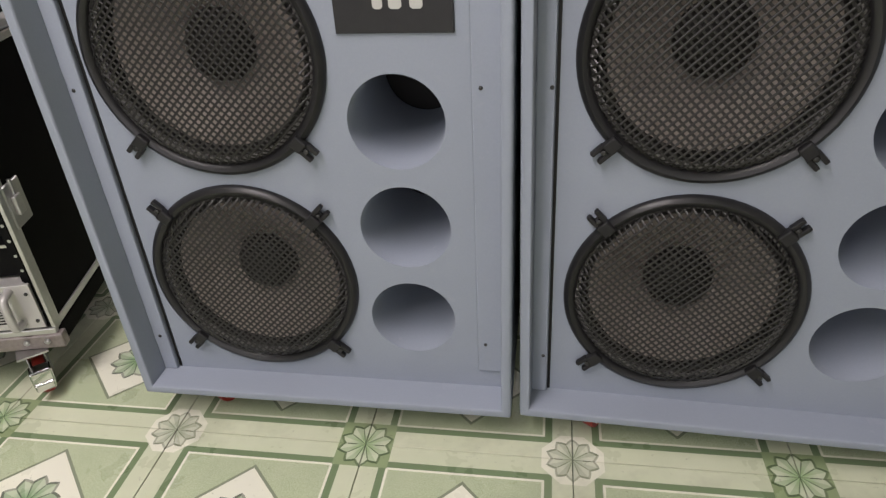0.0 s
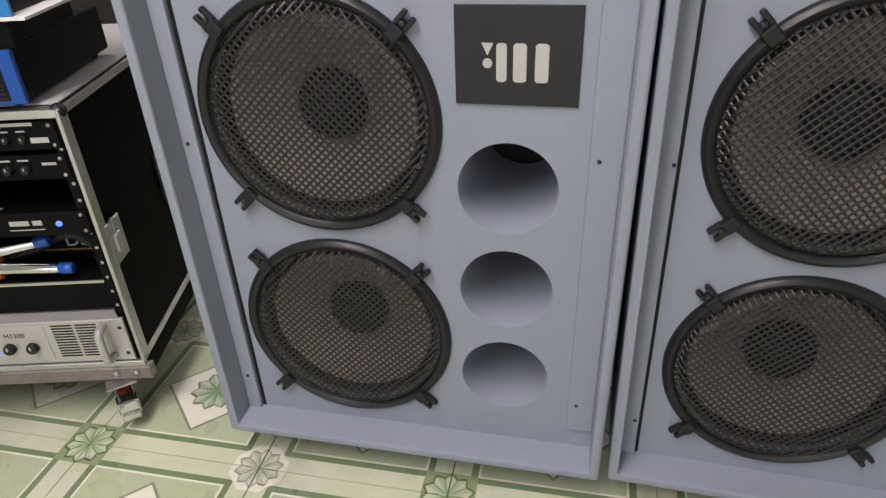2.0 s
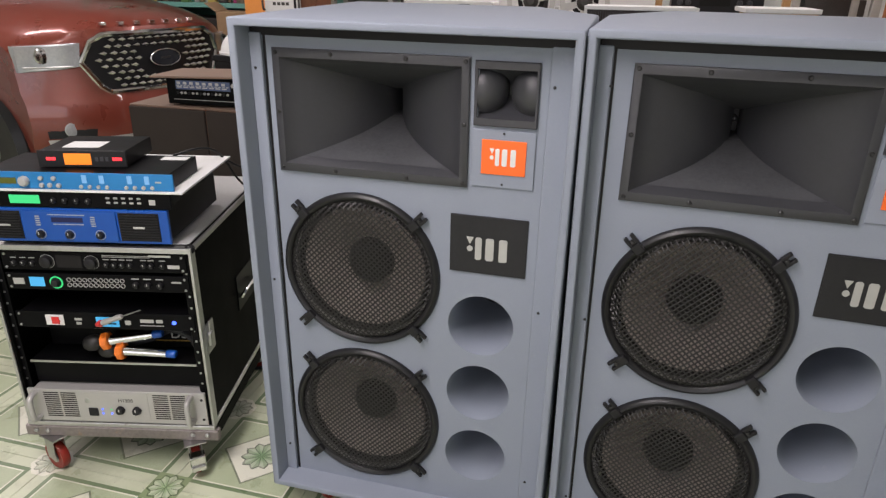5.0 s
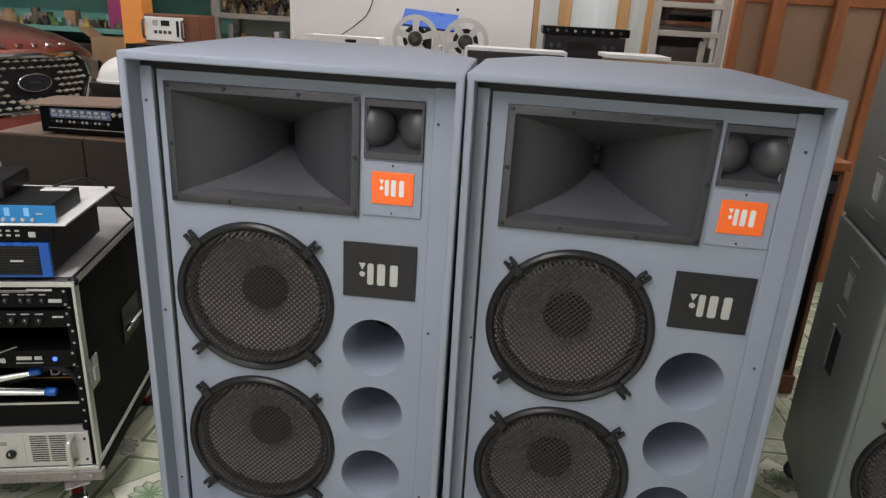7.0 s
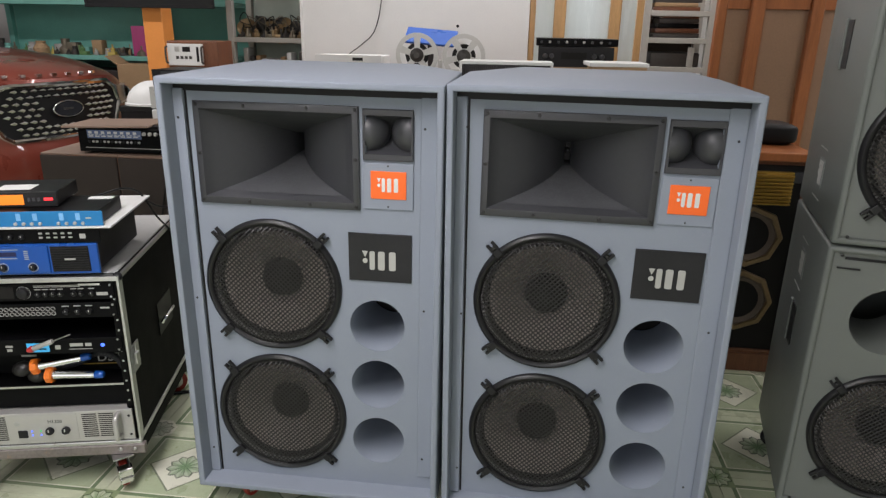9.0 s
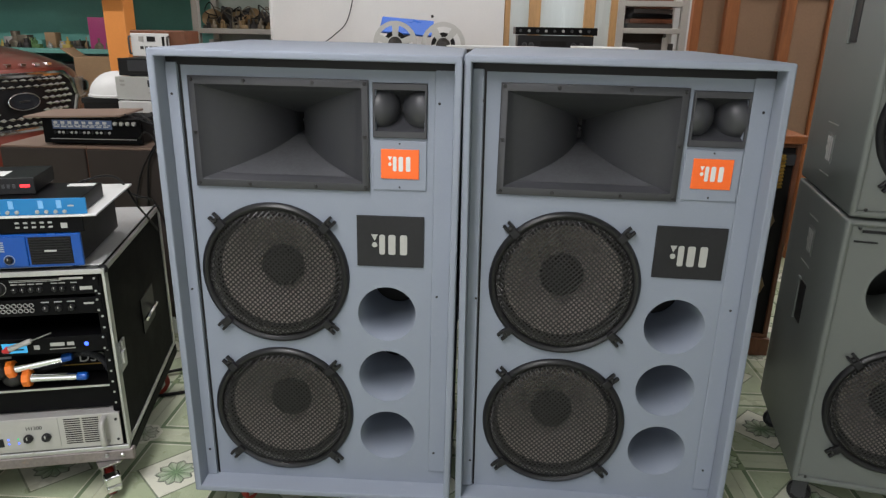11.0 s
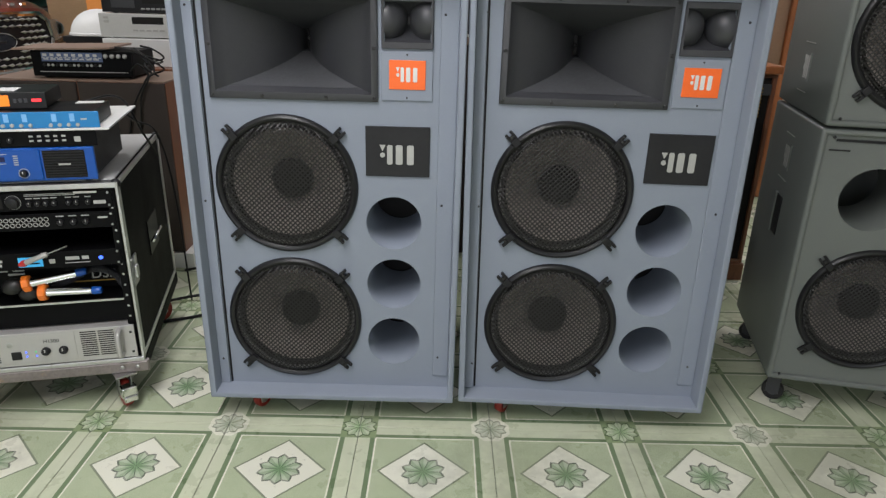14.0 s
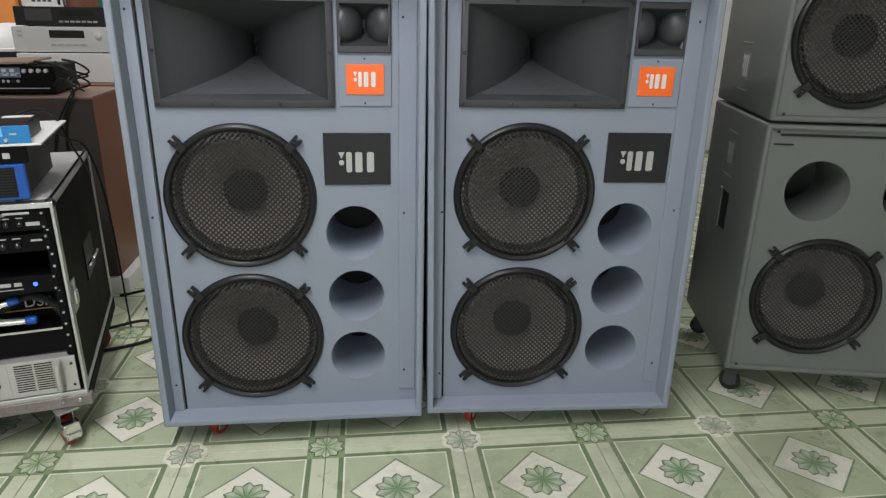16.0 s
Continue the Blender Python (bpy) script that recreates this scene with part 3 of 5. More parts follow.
    for x, y in ((-0.24, 0.064), (0.26, 0.15), (-0.16, depth - 0.12), (0.12, depth - 0.12)):
        castor(s, x, y, LOW, 0.029, M_REDTYRE, swivel=20 if x > 0 else -30)
    return w


W1 = tall_speaker(pose(-0.4883, 0.021, 0.003, 0.50, 0.34, -0.05), 0.002, 0.0, -0.365, 0.19, 0.74, "tall blue-grey loudspeaker with horn, two woofers and three ports")
tall_speaker(pose(0.2707, 0.0104, 0.002, 0.12, 0.36, -2.33), -0.0035, -0.014, -0.22, 0.34, 0.78, "tall blue-grey loudspeaker with horn, two woofers and three ports", W1)

# ---- the stack of dark green-grey loudspeakers ----
GP = pose(0.896, 0.155, 0, 0, 0, -12.5)


def bass_speaker(m, low, high, wx, wz, ports, label, wheels):
    s = thing("bass_loudspeaker", m, label, "speaker", "stack of green-grey loudspeakers")
    part("cabinet", shell_bm(0, 0.92, 0.0, 0.92, 0, 0.55, low, high, 0.018, 0.5, 0.012, 0.48), M_GREYCAB, s, "", True)
    holes = [circle(x, wz, 0.180) for x in wx] + [circle(x, z, 0.093) for x, z in ports]
    part("baffle_board", sheet_with_holes(0.0185, 0.9015, low + 0.0185, high - 0.0185, 0.012, 0.03, holes), M_GREYCAB, s)
    for x in wx:
        woofer(s, x, 0.012, wz, W1)
    for x, z in ports:
        part("port_tube", lathe([(0.0932, 0.013), (0.0915, 0.016), (0.0915, 0.26), (0.097, 0.26), (0.097, 0.029)], 56, (x, 0, z), open_ends=True), M_GREYCAB, s, "", True)
    part("edge_slot", box(0.045, 0.88, 0.008, 0.0125, high - 0.035, high - 0.028), M_BLACKPL, s, "dark slot under the top edge")
    mid, mark = (low + 0.470, high - 0.143) if wheels else (low + 0.490, low + 0.133)
    h = part("handle_recess", box(-0.0025, 0.002, 0.235, 0.315, mid - 0.062, mid + 0.066, 0.001), M_BLACKPL, s, "black recessed handle slot")
    part("handle_lip", box(-0.008, 0.001, 0.296, 0.318, mid - 0.067, mid + 0.071, 0.003), M_GREYCAB, h)
    b = part("side_badge", box(-0.0025, 0.001, 0.25, 0.32, mark - 0.042, mark + 0.042), M_GREYCAB, s, "side plate with pale worn print")
    part("line", box(-0.0035, -0.002, 0.235, 0.335, mark + 0.070, mark + 0.073), M_SILVER, b)
    part("line", box(-0.0035, -0.002, 0.235, 0.335, mark - 0.075, mark - 0.072), M_SILVER, b)
    sg = part("sign", mark_bm(-0.028, 0.028, -0.034, 0.034, 0, 0.001), M_SILVER, b, "pale plain shapes")
    sg.matrix_local = pose(-0.0025, 0.285, mark, 0, 0, -90)
    for x, z in ((0.035, high - 0.022), (0.035, low + 0.022), (0.62, high - 0.022), (0.62, low + 0.022)):
        screw(s, x, 0.0, z, 0.0045)
    part("edge_slot", box(0.030, 0.085, 0.008, 0.0125, high - 0.062, high - 0.058), M_BLACKPL, s, "dark scratch under the slot")
    if wheels:
        for x in (0.06, 0.86):
            for y in (0.06, 0.48):
                castor(s, x, y, low, 0.034, M_RUBBER, metal=M_HORN, swivel=68)
    return s


bass_speaker(GP, 0.108, 0.916, (0.238, 0.690), 0.374, ((0.179, 0.717), (0.460, 0.717)), "green-grey bass loudspeaker on castors, lower of the stack", True)
bass_speaker(GP @ pose(0.0, -0.008, 0), 0.924, 1.734, (0.219, 0.665), 1.160, ((0.20, 1.46), (0.46, 1.46)), "green-grey bass loudspeaker on top of another", False)

# ---- the rack case and what it holds ----


def letters(word, size, parent, mat, m, label=""):
    cu = bpy.data.curves.new("lettering", "FONT")
    cu.body, cu.size, cu.extrude = word, size, 0.0004
    ob = bpy.data.objects.new("lettering", cu)
    scene.collection.objects.link(ob)
    bpy.context.view_layer.update()
    me = bpy.data.meshes.new_from_object(ob)
    bpy.data.objects.remove(ob)
    me.materials.clear()
    me.materials.append(mat)
    t = new("lettering", me)
    t.parent = parent
    t.matrix_basis = m
    return t


RK = pose(-1.086, 0.098, 0, 0, 0, 13)
rack = thing("rack_case", RK, "black flight case with aluminium edges on red castors", "rack case")
R0, R1 = -0.540, 0.006
case = part("body", shell_bm(R0, R1, R0, R1, 0, 0.68, 0.171, 0.727, 0.011, 0.60, 0.002, 0.5), M_CASE, rack, "black laminate body")
for x in (R0, R1):
    part("edge_trim", box(x - 0.004, x + 0.004, -0.004, 0.024, 0.171, 0.729, 0.0015), M_ALU, rack, "worn aluminium edge")
    part("edge_trim", box(x - 0.004, x + 0.004, 0.660, 0.684, 0.171, 0.729, 0.0015), M_ALU, rack, "worn aluminium edge")
    part("edge_trim", box(x - 0.004, x + 0.004, 0.0, 0.68, 0.716, 0.731, 0.0015), M_ALU, rack, "worn aluminium edge")
    part("edge_trim", box(x - 0.004, x + 0.004, 0.0, 0.68, 0.168, 0.184, 0.0015), M_ALU, rack, "worn aluminium edge")
part("edge_trim", box(R0, R1, -0.005, 0.020, 0.716, 0.731, 0.0015), M_ALU, rack, "worn aluminium edge")
part("edge_trim", box(R0 - 0.004, R1 + 0.004, -0.008, 0.02, 0.160, 0.174, 0.002), M_ALU, rack, "worn aluminium edge")
part("base", box(R0 - 0.006, R1 + 0.006, 0.004, 0.684, 0.126, 0.168, 0.003), M_CASE, rack, "black base board")
part("base_rail", box(R0 - 0.012, R1 + 0.014, -0.012, 0.012, 0.126, 0.161, 0.004), material("scuffed_grey_base", (0.24, 0.21, 0.20), 0.4, metal=0.5, vary=0.3, worn=(0.45, 0.27, 0.13)), rack, "scuffed grey rail with worn paint")
for x in (-0.52, -0.485, -0.055, -0.012):
    part("bolt", lathe([(0.0065, 0.0), (0.0065, -0.003), (0.003, -0.006)], 12, (x, -0.0125, 0.146)), M_STEEL, rack, "", True)
for x in (R0 + 0.004, R1 - 0.004):
    for y in (0.012, 0.668):
        bm = bmesh.new()
        bmesh.ops.create_uvsphere(bm, u_segments=14, v_segments=10, radius=0.014)
        bmesh.ops.translate(bm, vec=(x, y, 0.724), verts=bm.verts)
        part("corner_cap", bm, M_ALU if x < -0.3 else M_BLACKPL, rack, "rounded corner cap", True)
# recessed side handle and latch
hd = part("side_handle", boxes([(R1 - 0.001, R1 + 0.003, 0.30, 0.46, 0.39, 0.51)], 0.0012), M_BLACKMETAL, rack, "recessed black and chrome handle")
part("grip", tube(curve_points([(R1 + 0.006, 0.325, 0.43), (R1 + 0.018, 0.335, 0.45), (R1 + 0.018, 0.425, 0.45), (R1 + 0.006, 0.435, 0.43)], 8), 0.006), M_CHROME, hd, "chrome grip", True)
lt = part("latch", boxes([(R1 + 0.001, R1 + 0.007, 0.012, 0.075, 0.40, 0.49)], 0.002), M_STEEL, rack, "dull metal butterfly latch")
part("latch_wing", box(R1 + 0.006, R1 + 0.016, 0.024, 0.048, 0.425, 0.465, 0.003), M_ALU, lt)
part("latch_hook", box(R1 + 0.006, R1 + 0.013, 0.034, 0.042, 0.462, 0.497, 0.002), M_STEEL, lt)
# perforated mounting rail with bolts
for x in (R1 - 0.024, R0 + 0.012):
    rail = part("mounting_rail", box(x - 0.008, x + 0.012, 0.012, 0.016, 0.185, 0.714), M_BLACKMETAL, rack, "black perforated rail")
    for k in range(15):
        part("rail_hole", lathe([(0.0035, 0.0), (0.0035, -0.0008)], 8, (x + 0.002, 0.0118, 0.205 + k * 0.0345)), M_STEEL, rail)
for x in (-0.475, -0.06):
    for y in (0.02, 0.60):
        c = castor(rack, x, y - 0.02, 0.126, 0.046, M_REDTYRE, swivel=(62 if x < -0.2 else 28) if y < 0.3 else -50)
        if y < 0.3 and x > -0.2:
            part("brake_pedal", boxes([(-0.022, 0.022, -0.046, -0.012, 0.050, 0.088), (-0.020, 0.020, -0.052, -0.040, 0.040, 0.060)], 0.004, 2), M_CHROME, c, "bright metal brake pedal")


def knob(parent, x, y, z, r, mat=None, pointer=True):
    k = part("knob", lathe([(r, 0.0), (r, -r * 0.7), (r * 0.75, -r * 1.1), (r * 0.2, -r * 1.12)], 18, (x, y, z)), mat or M_BLACKPL, parent, "", True)
    if pointer:
        part("pointer", box(x - r * 0.12, x + r * 0.12, y - r * 1.2, y - r * 1.08, z + r * 0.1, z + r * 0.8), M_SILVER, k)
    return k


def unit(name, label, x0, x1, z0, z1, depth, mat, y=0.0, body=None, ears=True, category="audio unit"):
    """A rack-width unit: front panel, body and ear screws."""
    u = thing(name, RK, label, category, "audio units in the rack")
    part("front_panel", box(x0, x1, y, y + 0.006, z0, z1, 0.0012), mat, u)
    part("body", box(x0 + 0.012, x1 - 0.012, y + 0.006, y + depth, z0 + 0.001, z1 - 0.0005, 0.001), body or M_BLACKMETAL, u, "black sheet-metal body")
    if ears:
        for x in (x0 + 0.010, x1 - 0.010):
            for z in (z0 + 0.008, z1 - 0.008):
                part("screw", lathe([(0.0035, 0), (0.0035, -0.002), (0.002, -0.003)], 10, (x, y, z)), M_STEEL, u)
    return u


U0, U1 = -0.508, -0.012
F = 0.008
# preamplifier
u = unit("preamplifier", "black rack preamplifier with two large dials and small knobs", U0, U1, 0.655, 0.708, 0.25, M_BLACKMETAL, F)
for x in (-0.385, -0.265):
    d = part("dial", lathe([(0.019, 0), (0.019, -0.003), (0.015, -0.003), (0.015, -0.012), (0.012, -0.014)], 28, (x, F, 0.681)), M_BLACKPL, u, "large dark dial with pale ring", True)
    part("ring", lathe([(0.020, -0.0005), (0.020, -0.0012), (0.0185, -0.0012), (0.0185, -0.0005)], 28, (x, F, 0.681), closed=True), M_SILVER, d)
part("display", box(-0.360, -0.292, F - 0.0012, F, 0.664, 0.700), M_CAP, u, "dark display window")
for k, x in enumerate((-0.475, -0.450, -0.425, -0.225, -0.204, -0.183, -0.162, -0.125, -0.105, -0.075)):
    knob(u, x, F, 0.675, 0.0075)
    part("caption", box(x - 0.008, x + 0.008, F - 0.0008, F, 0.689, 0.6915), M_SILVER, u, "pale unreadable print")
for z in (0.697, 0.701):
    part("caption", box(-0.235, -0.120 + z * 0.02, F - 0.0008, F, z, z + 0.0016), M_SILVER, u, "pale unreadable print")
part("caption", box(-0.062, -0.030, F - 0.0008, F, 0.668, 0.678), M_SILVER, u, "pale unreadable print")
part("label_strip", box(-0.11, -0.05, F - 0.0008, F, 0.700, 0.706), M_ALU, u, "grey strip")
# mixer / equaliser with rows of buttons
u = unit("equalizer", "black rack equalizer with round buttons and a green ring light", U0, U1, 0.597, 0.645, 0.22, M_BLACKMETAL, F)
part("display", box(-0.445, -0.405, F - 0.0012, F, 0.607, 0.634), G_CYAN, u, "lit pale display")
part("ring_light", lathe([(0.018, -0.001), (0.018, -0.0025), (0.0145, -0.0025), (0.0145, -0.001)], 32, (-0.372, F, 0.620), closed=True), G_GREEN, u, "glowing green ring")
knob(u, -0.372, F, 0.620, 0.012, pointer=False)
for k in range(11):
    for z in (0.614, 0.629):
        part("button", lathe([(0.0062, -0.001), (0.0062, -0.003), (0.0048, -0.003), (0.0048, -0.001)], 14, (-0.336 + k * 0.0145, F, z), closed=True), M_SILVER, u)
for k in range(3):
    knob(u, -0.155 + k * 0.033, F, 0.618, 0.009)
    part("caption", box(-0.166 + k * 0.033, -0.146 + k * 0.033, F - 0.0008, F, 0.634, 0.637), M_SILVER, u, "pale unreadable print")
part("caption", box(-0.058, -0.032, F - 0.0008, F, 0.625, 0.630), M_SILVER, u, "pale unreadable print")
part("caption", box(-0.49, -0.46, F - 0.0008, F, 0.612, 0.630), M_SILVER, u, "pale unreadable print")
# power sequencer
u = unit("power_controller", "black rack power controller with small lit display", U0, U1, 0.480, 0.530, 0.26, M_BLACKMETAL, F)
sw = part("power_switch", box(-0.425, -0.375, F - 0.003, F, 0.490, 0.521, 0.001), M_WHITE, u, "white plate with a red rocker switch")
part("rocker", boxes([(-0.408, -0.386, F - 0.006, F - 0.003, 0.494, 0.516), (-0.400, -0.384, F - 0.007, F - 0.003, 0.500, 0.507)], 0.0015), material("red_rocker", (0.6, 0.02, 0.02), 0.3), sw, "red rocker")
part("display", box(-0.285, -0.222, F - 0.0015, F, 0.488, 0.517), G_CYAN, u, "lit blue display")
part("caption", box(-0.278, -0.230, F - 0.0022, F - 0.0014, 0.496, 0.500), M_BLACKMETAL, u)
for b in ((-0.345, -0.325, 0.505, 0.512), (-0.342, -0.328, 0.492, 0.500), (-0.162, -0.125, 0.503, 0.513), (-0.118, -0.100, 0.503, 0.513), (-0.165, -0.098, 0.493, 0.495), (-0.205, -0.190, 0.495, 0.508)):
    part("caption", box(b[0], b[1], F - 0.0008, F, b[2], b[3]), M_SILVER, u, "pale unreadable print")
part("led", lathe([(0.006, 0), (0.005, -0.003), (0.002, -0.004)], 12, (-0.068, F, 0.505)), G_LED, u, "glowing blue light")
# digital processor set back behind the tray
u = unit("digital_processor", "black rack processor set back behind two microphones", U0 + 0.02, U1 - 0.018, 0.372, 0.474, 0.2, M_BLACKMETAL, 0.10, ears=False)
letters("Digital", 0.024, u, M_SILVER, pose(-0.365, 0.099, 0.446, 90, 0, 0))
letters("DSP", 0.042, u, M_SILVER, pose(-0.130, 0.099, 0.404, 90, 0, 0))
part("caption", box(-0.355, -0.31, 0.0985, 0.10, 0.428, 0.434), M_SILVER, u, "white unreadable lettering")
for k in range(3):
    part("caption", box(-0.425 + k * 0.045, -0.400 + k * 0.045, 0.0985, 0.10, 0.440, 0.4435), M_SILVER, u, "white unreadable lettering")
part("caption", box(-0.20, -0.06, 0.0985, 0.10, 0.394, 0.397), M_GOLD, u, "thin gold line")
# drawer with a thin lip
dr = thing("drawer_unit", RK, "black rack drawer with a thin bright lip", "drawer", "audio units in the rack")
part("front_panel", box(U0, U1, 0.030, 0.036, 0.288, 0.360, 0.001), M_BLACKMETAL, dr)
part("tray", box(U0, U1, 0.020, 0.42, 0.360, 0.3655, 0.001), M_BLACKMETAL, dr)
part("lip", box(U0, U1, 0.0175, 0.0205, 0.3605, 0.3665), M_ALU, dr, "thin aluminium lip")
# silver power amplifier
u = thing("power_amplifier", RK, "silver-grey power amplifier with vents and two handles", "amplifier", "audio units in the rack")
A0, A1 = -0.524, -0.008
part("front_panel", box(A0, A1, -0.004, 0.004, 0.176, 0.284, 0.0015), M_GREYAMP, u)
part("body", box(A0 + 0.015, A1 - 0.015, 0.004, 0.42, 0.178, 0.282), M_GREYAMP, u)
part("centre_panel", box(-0.375, -0.175, -0.006, -0.0035, 0.186, 0.278, 0.001), M_GREYAMP, u, "slightly raised centre panel")
for x0, n in ((-0.478, 2), (-0.160, 2)):
    for c in range(n):
        for k in range(12):
            xx = x0 + c * 0.050
            part("vent_slot", box(xx, xx + 0.044, -0.0046, -0.0038, 0.192 + k * 0.0072, 0.1954 + k * 0.0072), M_CAP, u)
for x in (-0.502, -0.050):
    part("handle", tube(curve_points([(x, -0.003, 0.190), (x, -0.026, 0.194), (x, -0.034, 0.206), (x, -0.034, 0.256), (x, -0.026, 0.268), (x, -0.003, 0.272)], 5), 0.0085, 10), M_GREYAMP, u, "rounded silver handle", True)
part("power_switch", box(-0.352, -0.325, -0.010, -0.0055, 0.200, 0.226, 0.0015), M_BLACKPL, u, "black rocker switch")
knob(u, -0.258, -0.0055, 0.222, 0.0125)
knob(u, -0.210, -0.0055, 0.222, 0.0125)
part("emblem", lathe([(0.009, 0), (0.009, -0.001), (0.004, -0.0015)], 20, (-0.352, -0.0055, 0.250)), M_STEEL, u)
lx = letters("H1300", 0.016, u, M_CAP, pose(-0.262, -0.0062, 0.248, 90, 0, 0))
part("caption", box(-0.375, -0.176, -0.0065, -0.0058, 0.2775, 0.279), M_SILVER, u)
for x, z, g in ((-0.312, 0.208, G_LED), (-0.286, 0.208, G_LED), (-0.286, 0.222, G_GREEN), (-0.312, 0.222, G_LED)):
    part("led", lathe([(0.0026, 0), (0.0022, -0.002), (0.001, -0.003)], 8, (x, -0.0058, z)), g, u, "small lit lamp")
for z in (0.195, 0.262):
    part("screw", lathe([(0.004, 0), (0.004, -0.002), (0.002, -0.003)], 10, (-0.019, -0.004, z)), M_DARKSCREW, u)


def mic(m, label):
    k = thing("microphone", m, label, "microphone", "microphones in the rack")
    part("handle", lathe([(0.010, 0.0), (0.0115, 0.01), (0.0135, 0.10), (0.0155, 0.128)], 20, axis="x"), M_CHROME, k, "silver tapered handle", True)
    part("end_cap", lathe([(0.0085, -0.026), (0.0115, -0.022), (0.0118, -0.002), (0.0105, 0.002)], 18, axis="x"), M_BLUE, k, "blue end cap", True)
    part("clip_band", lathe([(0.022, 0.126), (0.026, 0.130), (0.026, 0.144), (0.022, 0.148)], 8, axis="x"), M_ORFOAM, k, "orange plastic band")
    bm = bmesh.new()
    bmesh.ops.create_uvsphere(bm, u_segments=20, v_segments=14, radius=0.024)
    bmesh.ops.scale(bm, vec=(1.25, 1, 1), verts=bm.verts)
    bmesh.ops.translate(bm, vec=(0.176, 0, 0), verts=bm.verts)
    part("head", bm, M_MESH, k, "dark mesh head", True)
    return k


mic(RK @ pose(-0.112, 0.030, 0.3925, 0, 0, 176), "silver handheld microphone with blue end and orange band")
mic(RK @ pose(-0.150, 0.044, 0.446, 0, 9, 183), "silver handheld microphone leaning on the one below")
t = thing("screwdriver", RK @ pose(-0.20, -0.012, 0.532, 0, 22, 176), "small screwdriver with clear red-tipped handle", "tool")
part("handle", lathe([(0.006, 0.0), (0.008, 0.006), (0.007, 0.03), (0.009, 0.06), (0.006, 0.068)], 10, axis="x"), M_GREYAMP, t, "", True)
part("tip", lathe([(0.009, 0.066), (0.010, 0.072), (0.006, 0.084)], 10, axis="x"), material("red_plastic", (0.5, 0.03, 0.03), 0.35), t, "red end", True)
part("shaft", lathe([(0.002, -0.06), (0.002, 0.0)], 8, axis="x"), M_STEEL, t)
hose = thing("corrugated_cable", RK, "grey corrugated cable curling behind the microphones", "cable")
pts = curve_points([(-0.03, 0.06, 0.385), (-0.06, 0.07, 0.43), (-0.12, 0.085, 0.44), (-0.18, 0.085, 0.41), (-0.26, 0.085, 0.385)], 14)
bm = bmesh.new()
for a, b in zip(pts, pts[1:]):
    q = (b - a).to_track_quat("Z", "Y").to_matrix().to_4x4()
    L = (b - a).length
    tmp = [[bm.verts.new(Matrix.Translation(a) @ q @ Vector((r * math.cos(k * math.pi / 5), r * math.sin(k * math.pi / 5), h))) for k in range(10)] for r, h in ((0.0085, 0), (0.011, L * 0.5), (0.0085, L))]
    for p0, p1 in zip(tmp, tmp[1:]):
        for k in range(10):
            bm.faces.new((p0[k], p0[(k + 1) % 10], p1[(k + 1) % 10], p1[k]))
part("tube", bm, M_HORN, hose, "", True)

# on top of the case
sh = thing("plastic_sheet", RK, "pale grey plastic sheet lying on the case", "sheet")
part("sheet", box(R0 + 0.03, R1 - 0.012, 0.03, 0.66, 0.7285, 0.7325, 0.001), M_SHEET, sh)
u = thing("blue_amplifier", RK, "bright blue power amplifier with black vents and knobs", "amplifier", "audio units on the case")
part("body", box(-0.505, -0.045, 0.006, 0.36, 0.745, 0.832, 0.002), M_BLACKMETAL, u, "black sheet-metal body")
part("front_panel", box(-0.515, -0.036, -0.004, 0.008, 0.742, 0.834, 0.003), M_BLUE, u, "bright blue front")
for x0, x1 in ((-0.507, -0.420), (-0.165, -0.060)):
    v = part("vent", box(x0, x1, -0.006, -0.003, 0.750, 0.826, 0.001), M_CAP, u, "black ribbed vent")
    for k in range(10):
        part("rib", box(x0 + 0.003, x1 - 0.003, -0.0085, -0.0055, 0.7535 + k * 0.0072, 0.757 + k * 0.0072), M_BLACKPL, v)
    part("caption", box((x0 + x1) / 2 - 0.015, (x0 + x1) / 2 + 0.015, -0.0092, -0.0082, 0.786, 0.791), M_SILVER, v, "pale unreadable print")
part("centre_panel", box(-0.415, -0.170, -0.008, -0.0035, 0.746, 0.830, 0.003), M_BLUE, u, "raised blue centre")
part("display", box(-0.338, -0.256, -0.0088, -0.0078, 0.799, 0.812), material("dark_blue_window", (0.01, 0.012, 0.06), 0.15), u, "dark window")
part("caption", box(-0.345, -0.250, -0.0088, -0.0078, 0.818, 0.820), M_SILVER, u, "pale unreadable print")
part("caption", box(-0.335, -0.255, -0.0088, -0.0078, 0.7925, 0.7945), M_SILVER, u, "pale unreadable print")
for x in (-0.372, -0.296, -0.216):
    d = knob(u, x, -0.008, 0.766, 0.010)
    part("ring", lathe([(0.0135, -0.0003), (0.0135, -0.0012), (0.012, -0.0012), (0.012, -0.0003)], 24, (x, -0.008, 0.766), closed=True), M_SILVER, d)
for x in (-0.380, -0.236):
    for k in range(5):
        part("caption", box(x, x + 0.012, -0.0088, -0.0078, 0.789 + k * 0.006, 0.7915 + k * 0.006), M_SILVER, u, "pale unreadable print")
for x in (-0.49, -0.07):
    for y in (0.03, 0.33):
        part("foot", lathe([(0.010, 0.7325), (0.012, 0.746)], 12, (x, y, 0), "z"), M_RUBBER, u)
u = unit("effects_unit", "black effects unit with a lit green display and small knobs", -0.508, -0.024, 0.836, 0.879, 0.24, M_BLACKMETAL, 0.0, ears=False)
part("display", box(-0.44, -0.362, -0.0015, 0, 0.846, 0.868), G_GREEN, u, "lit green display")
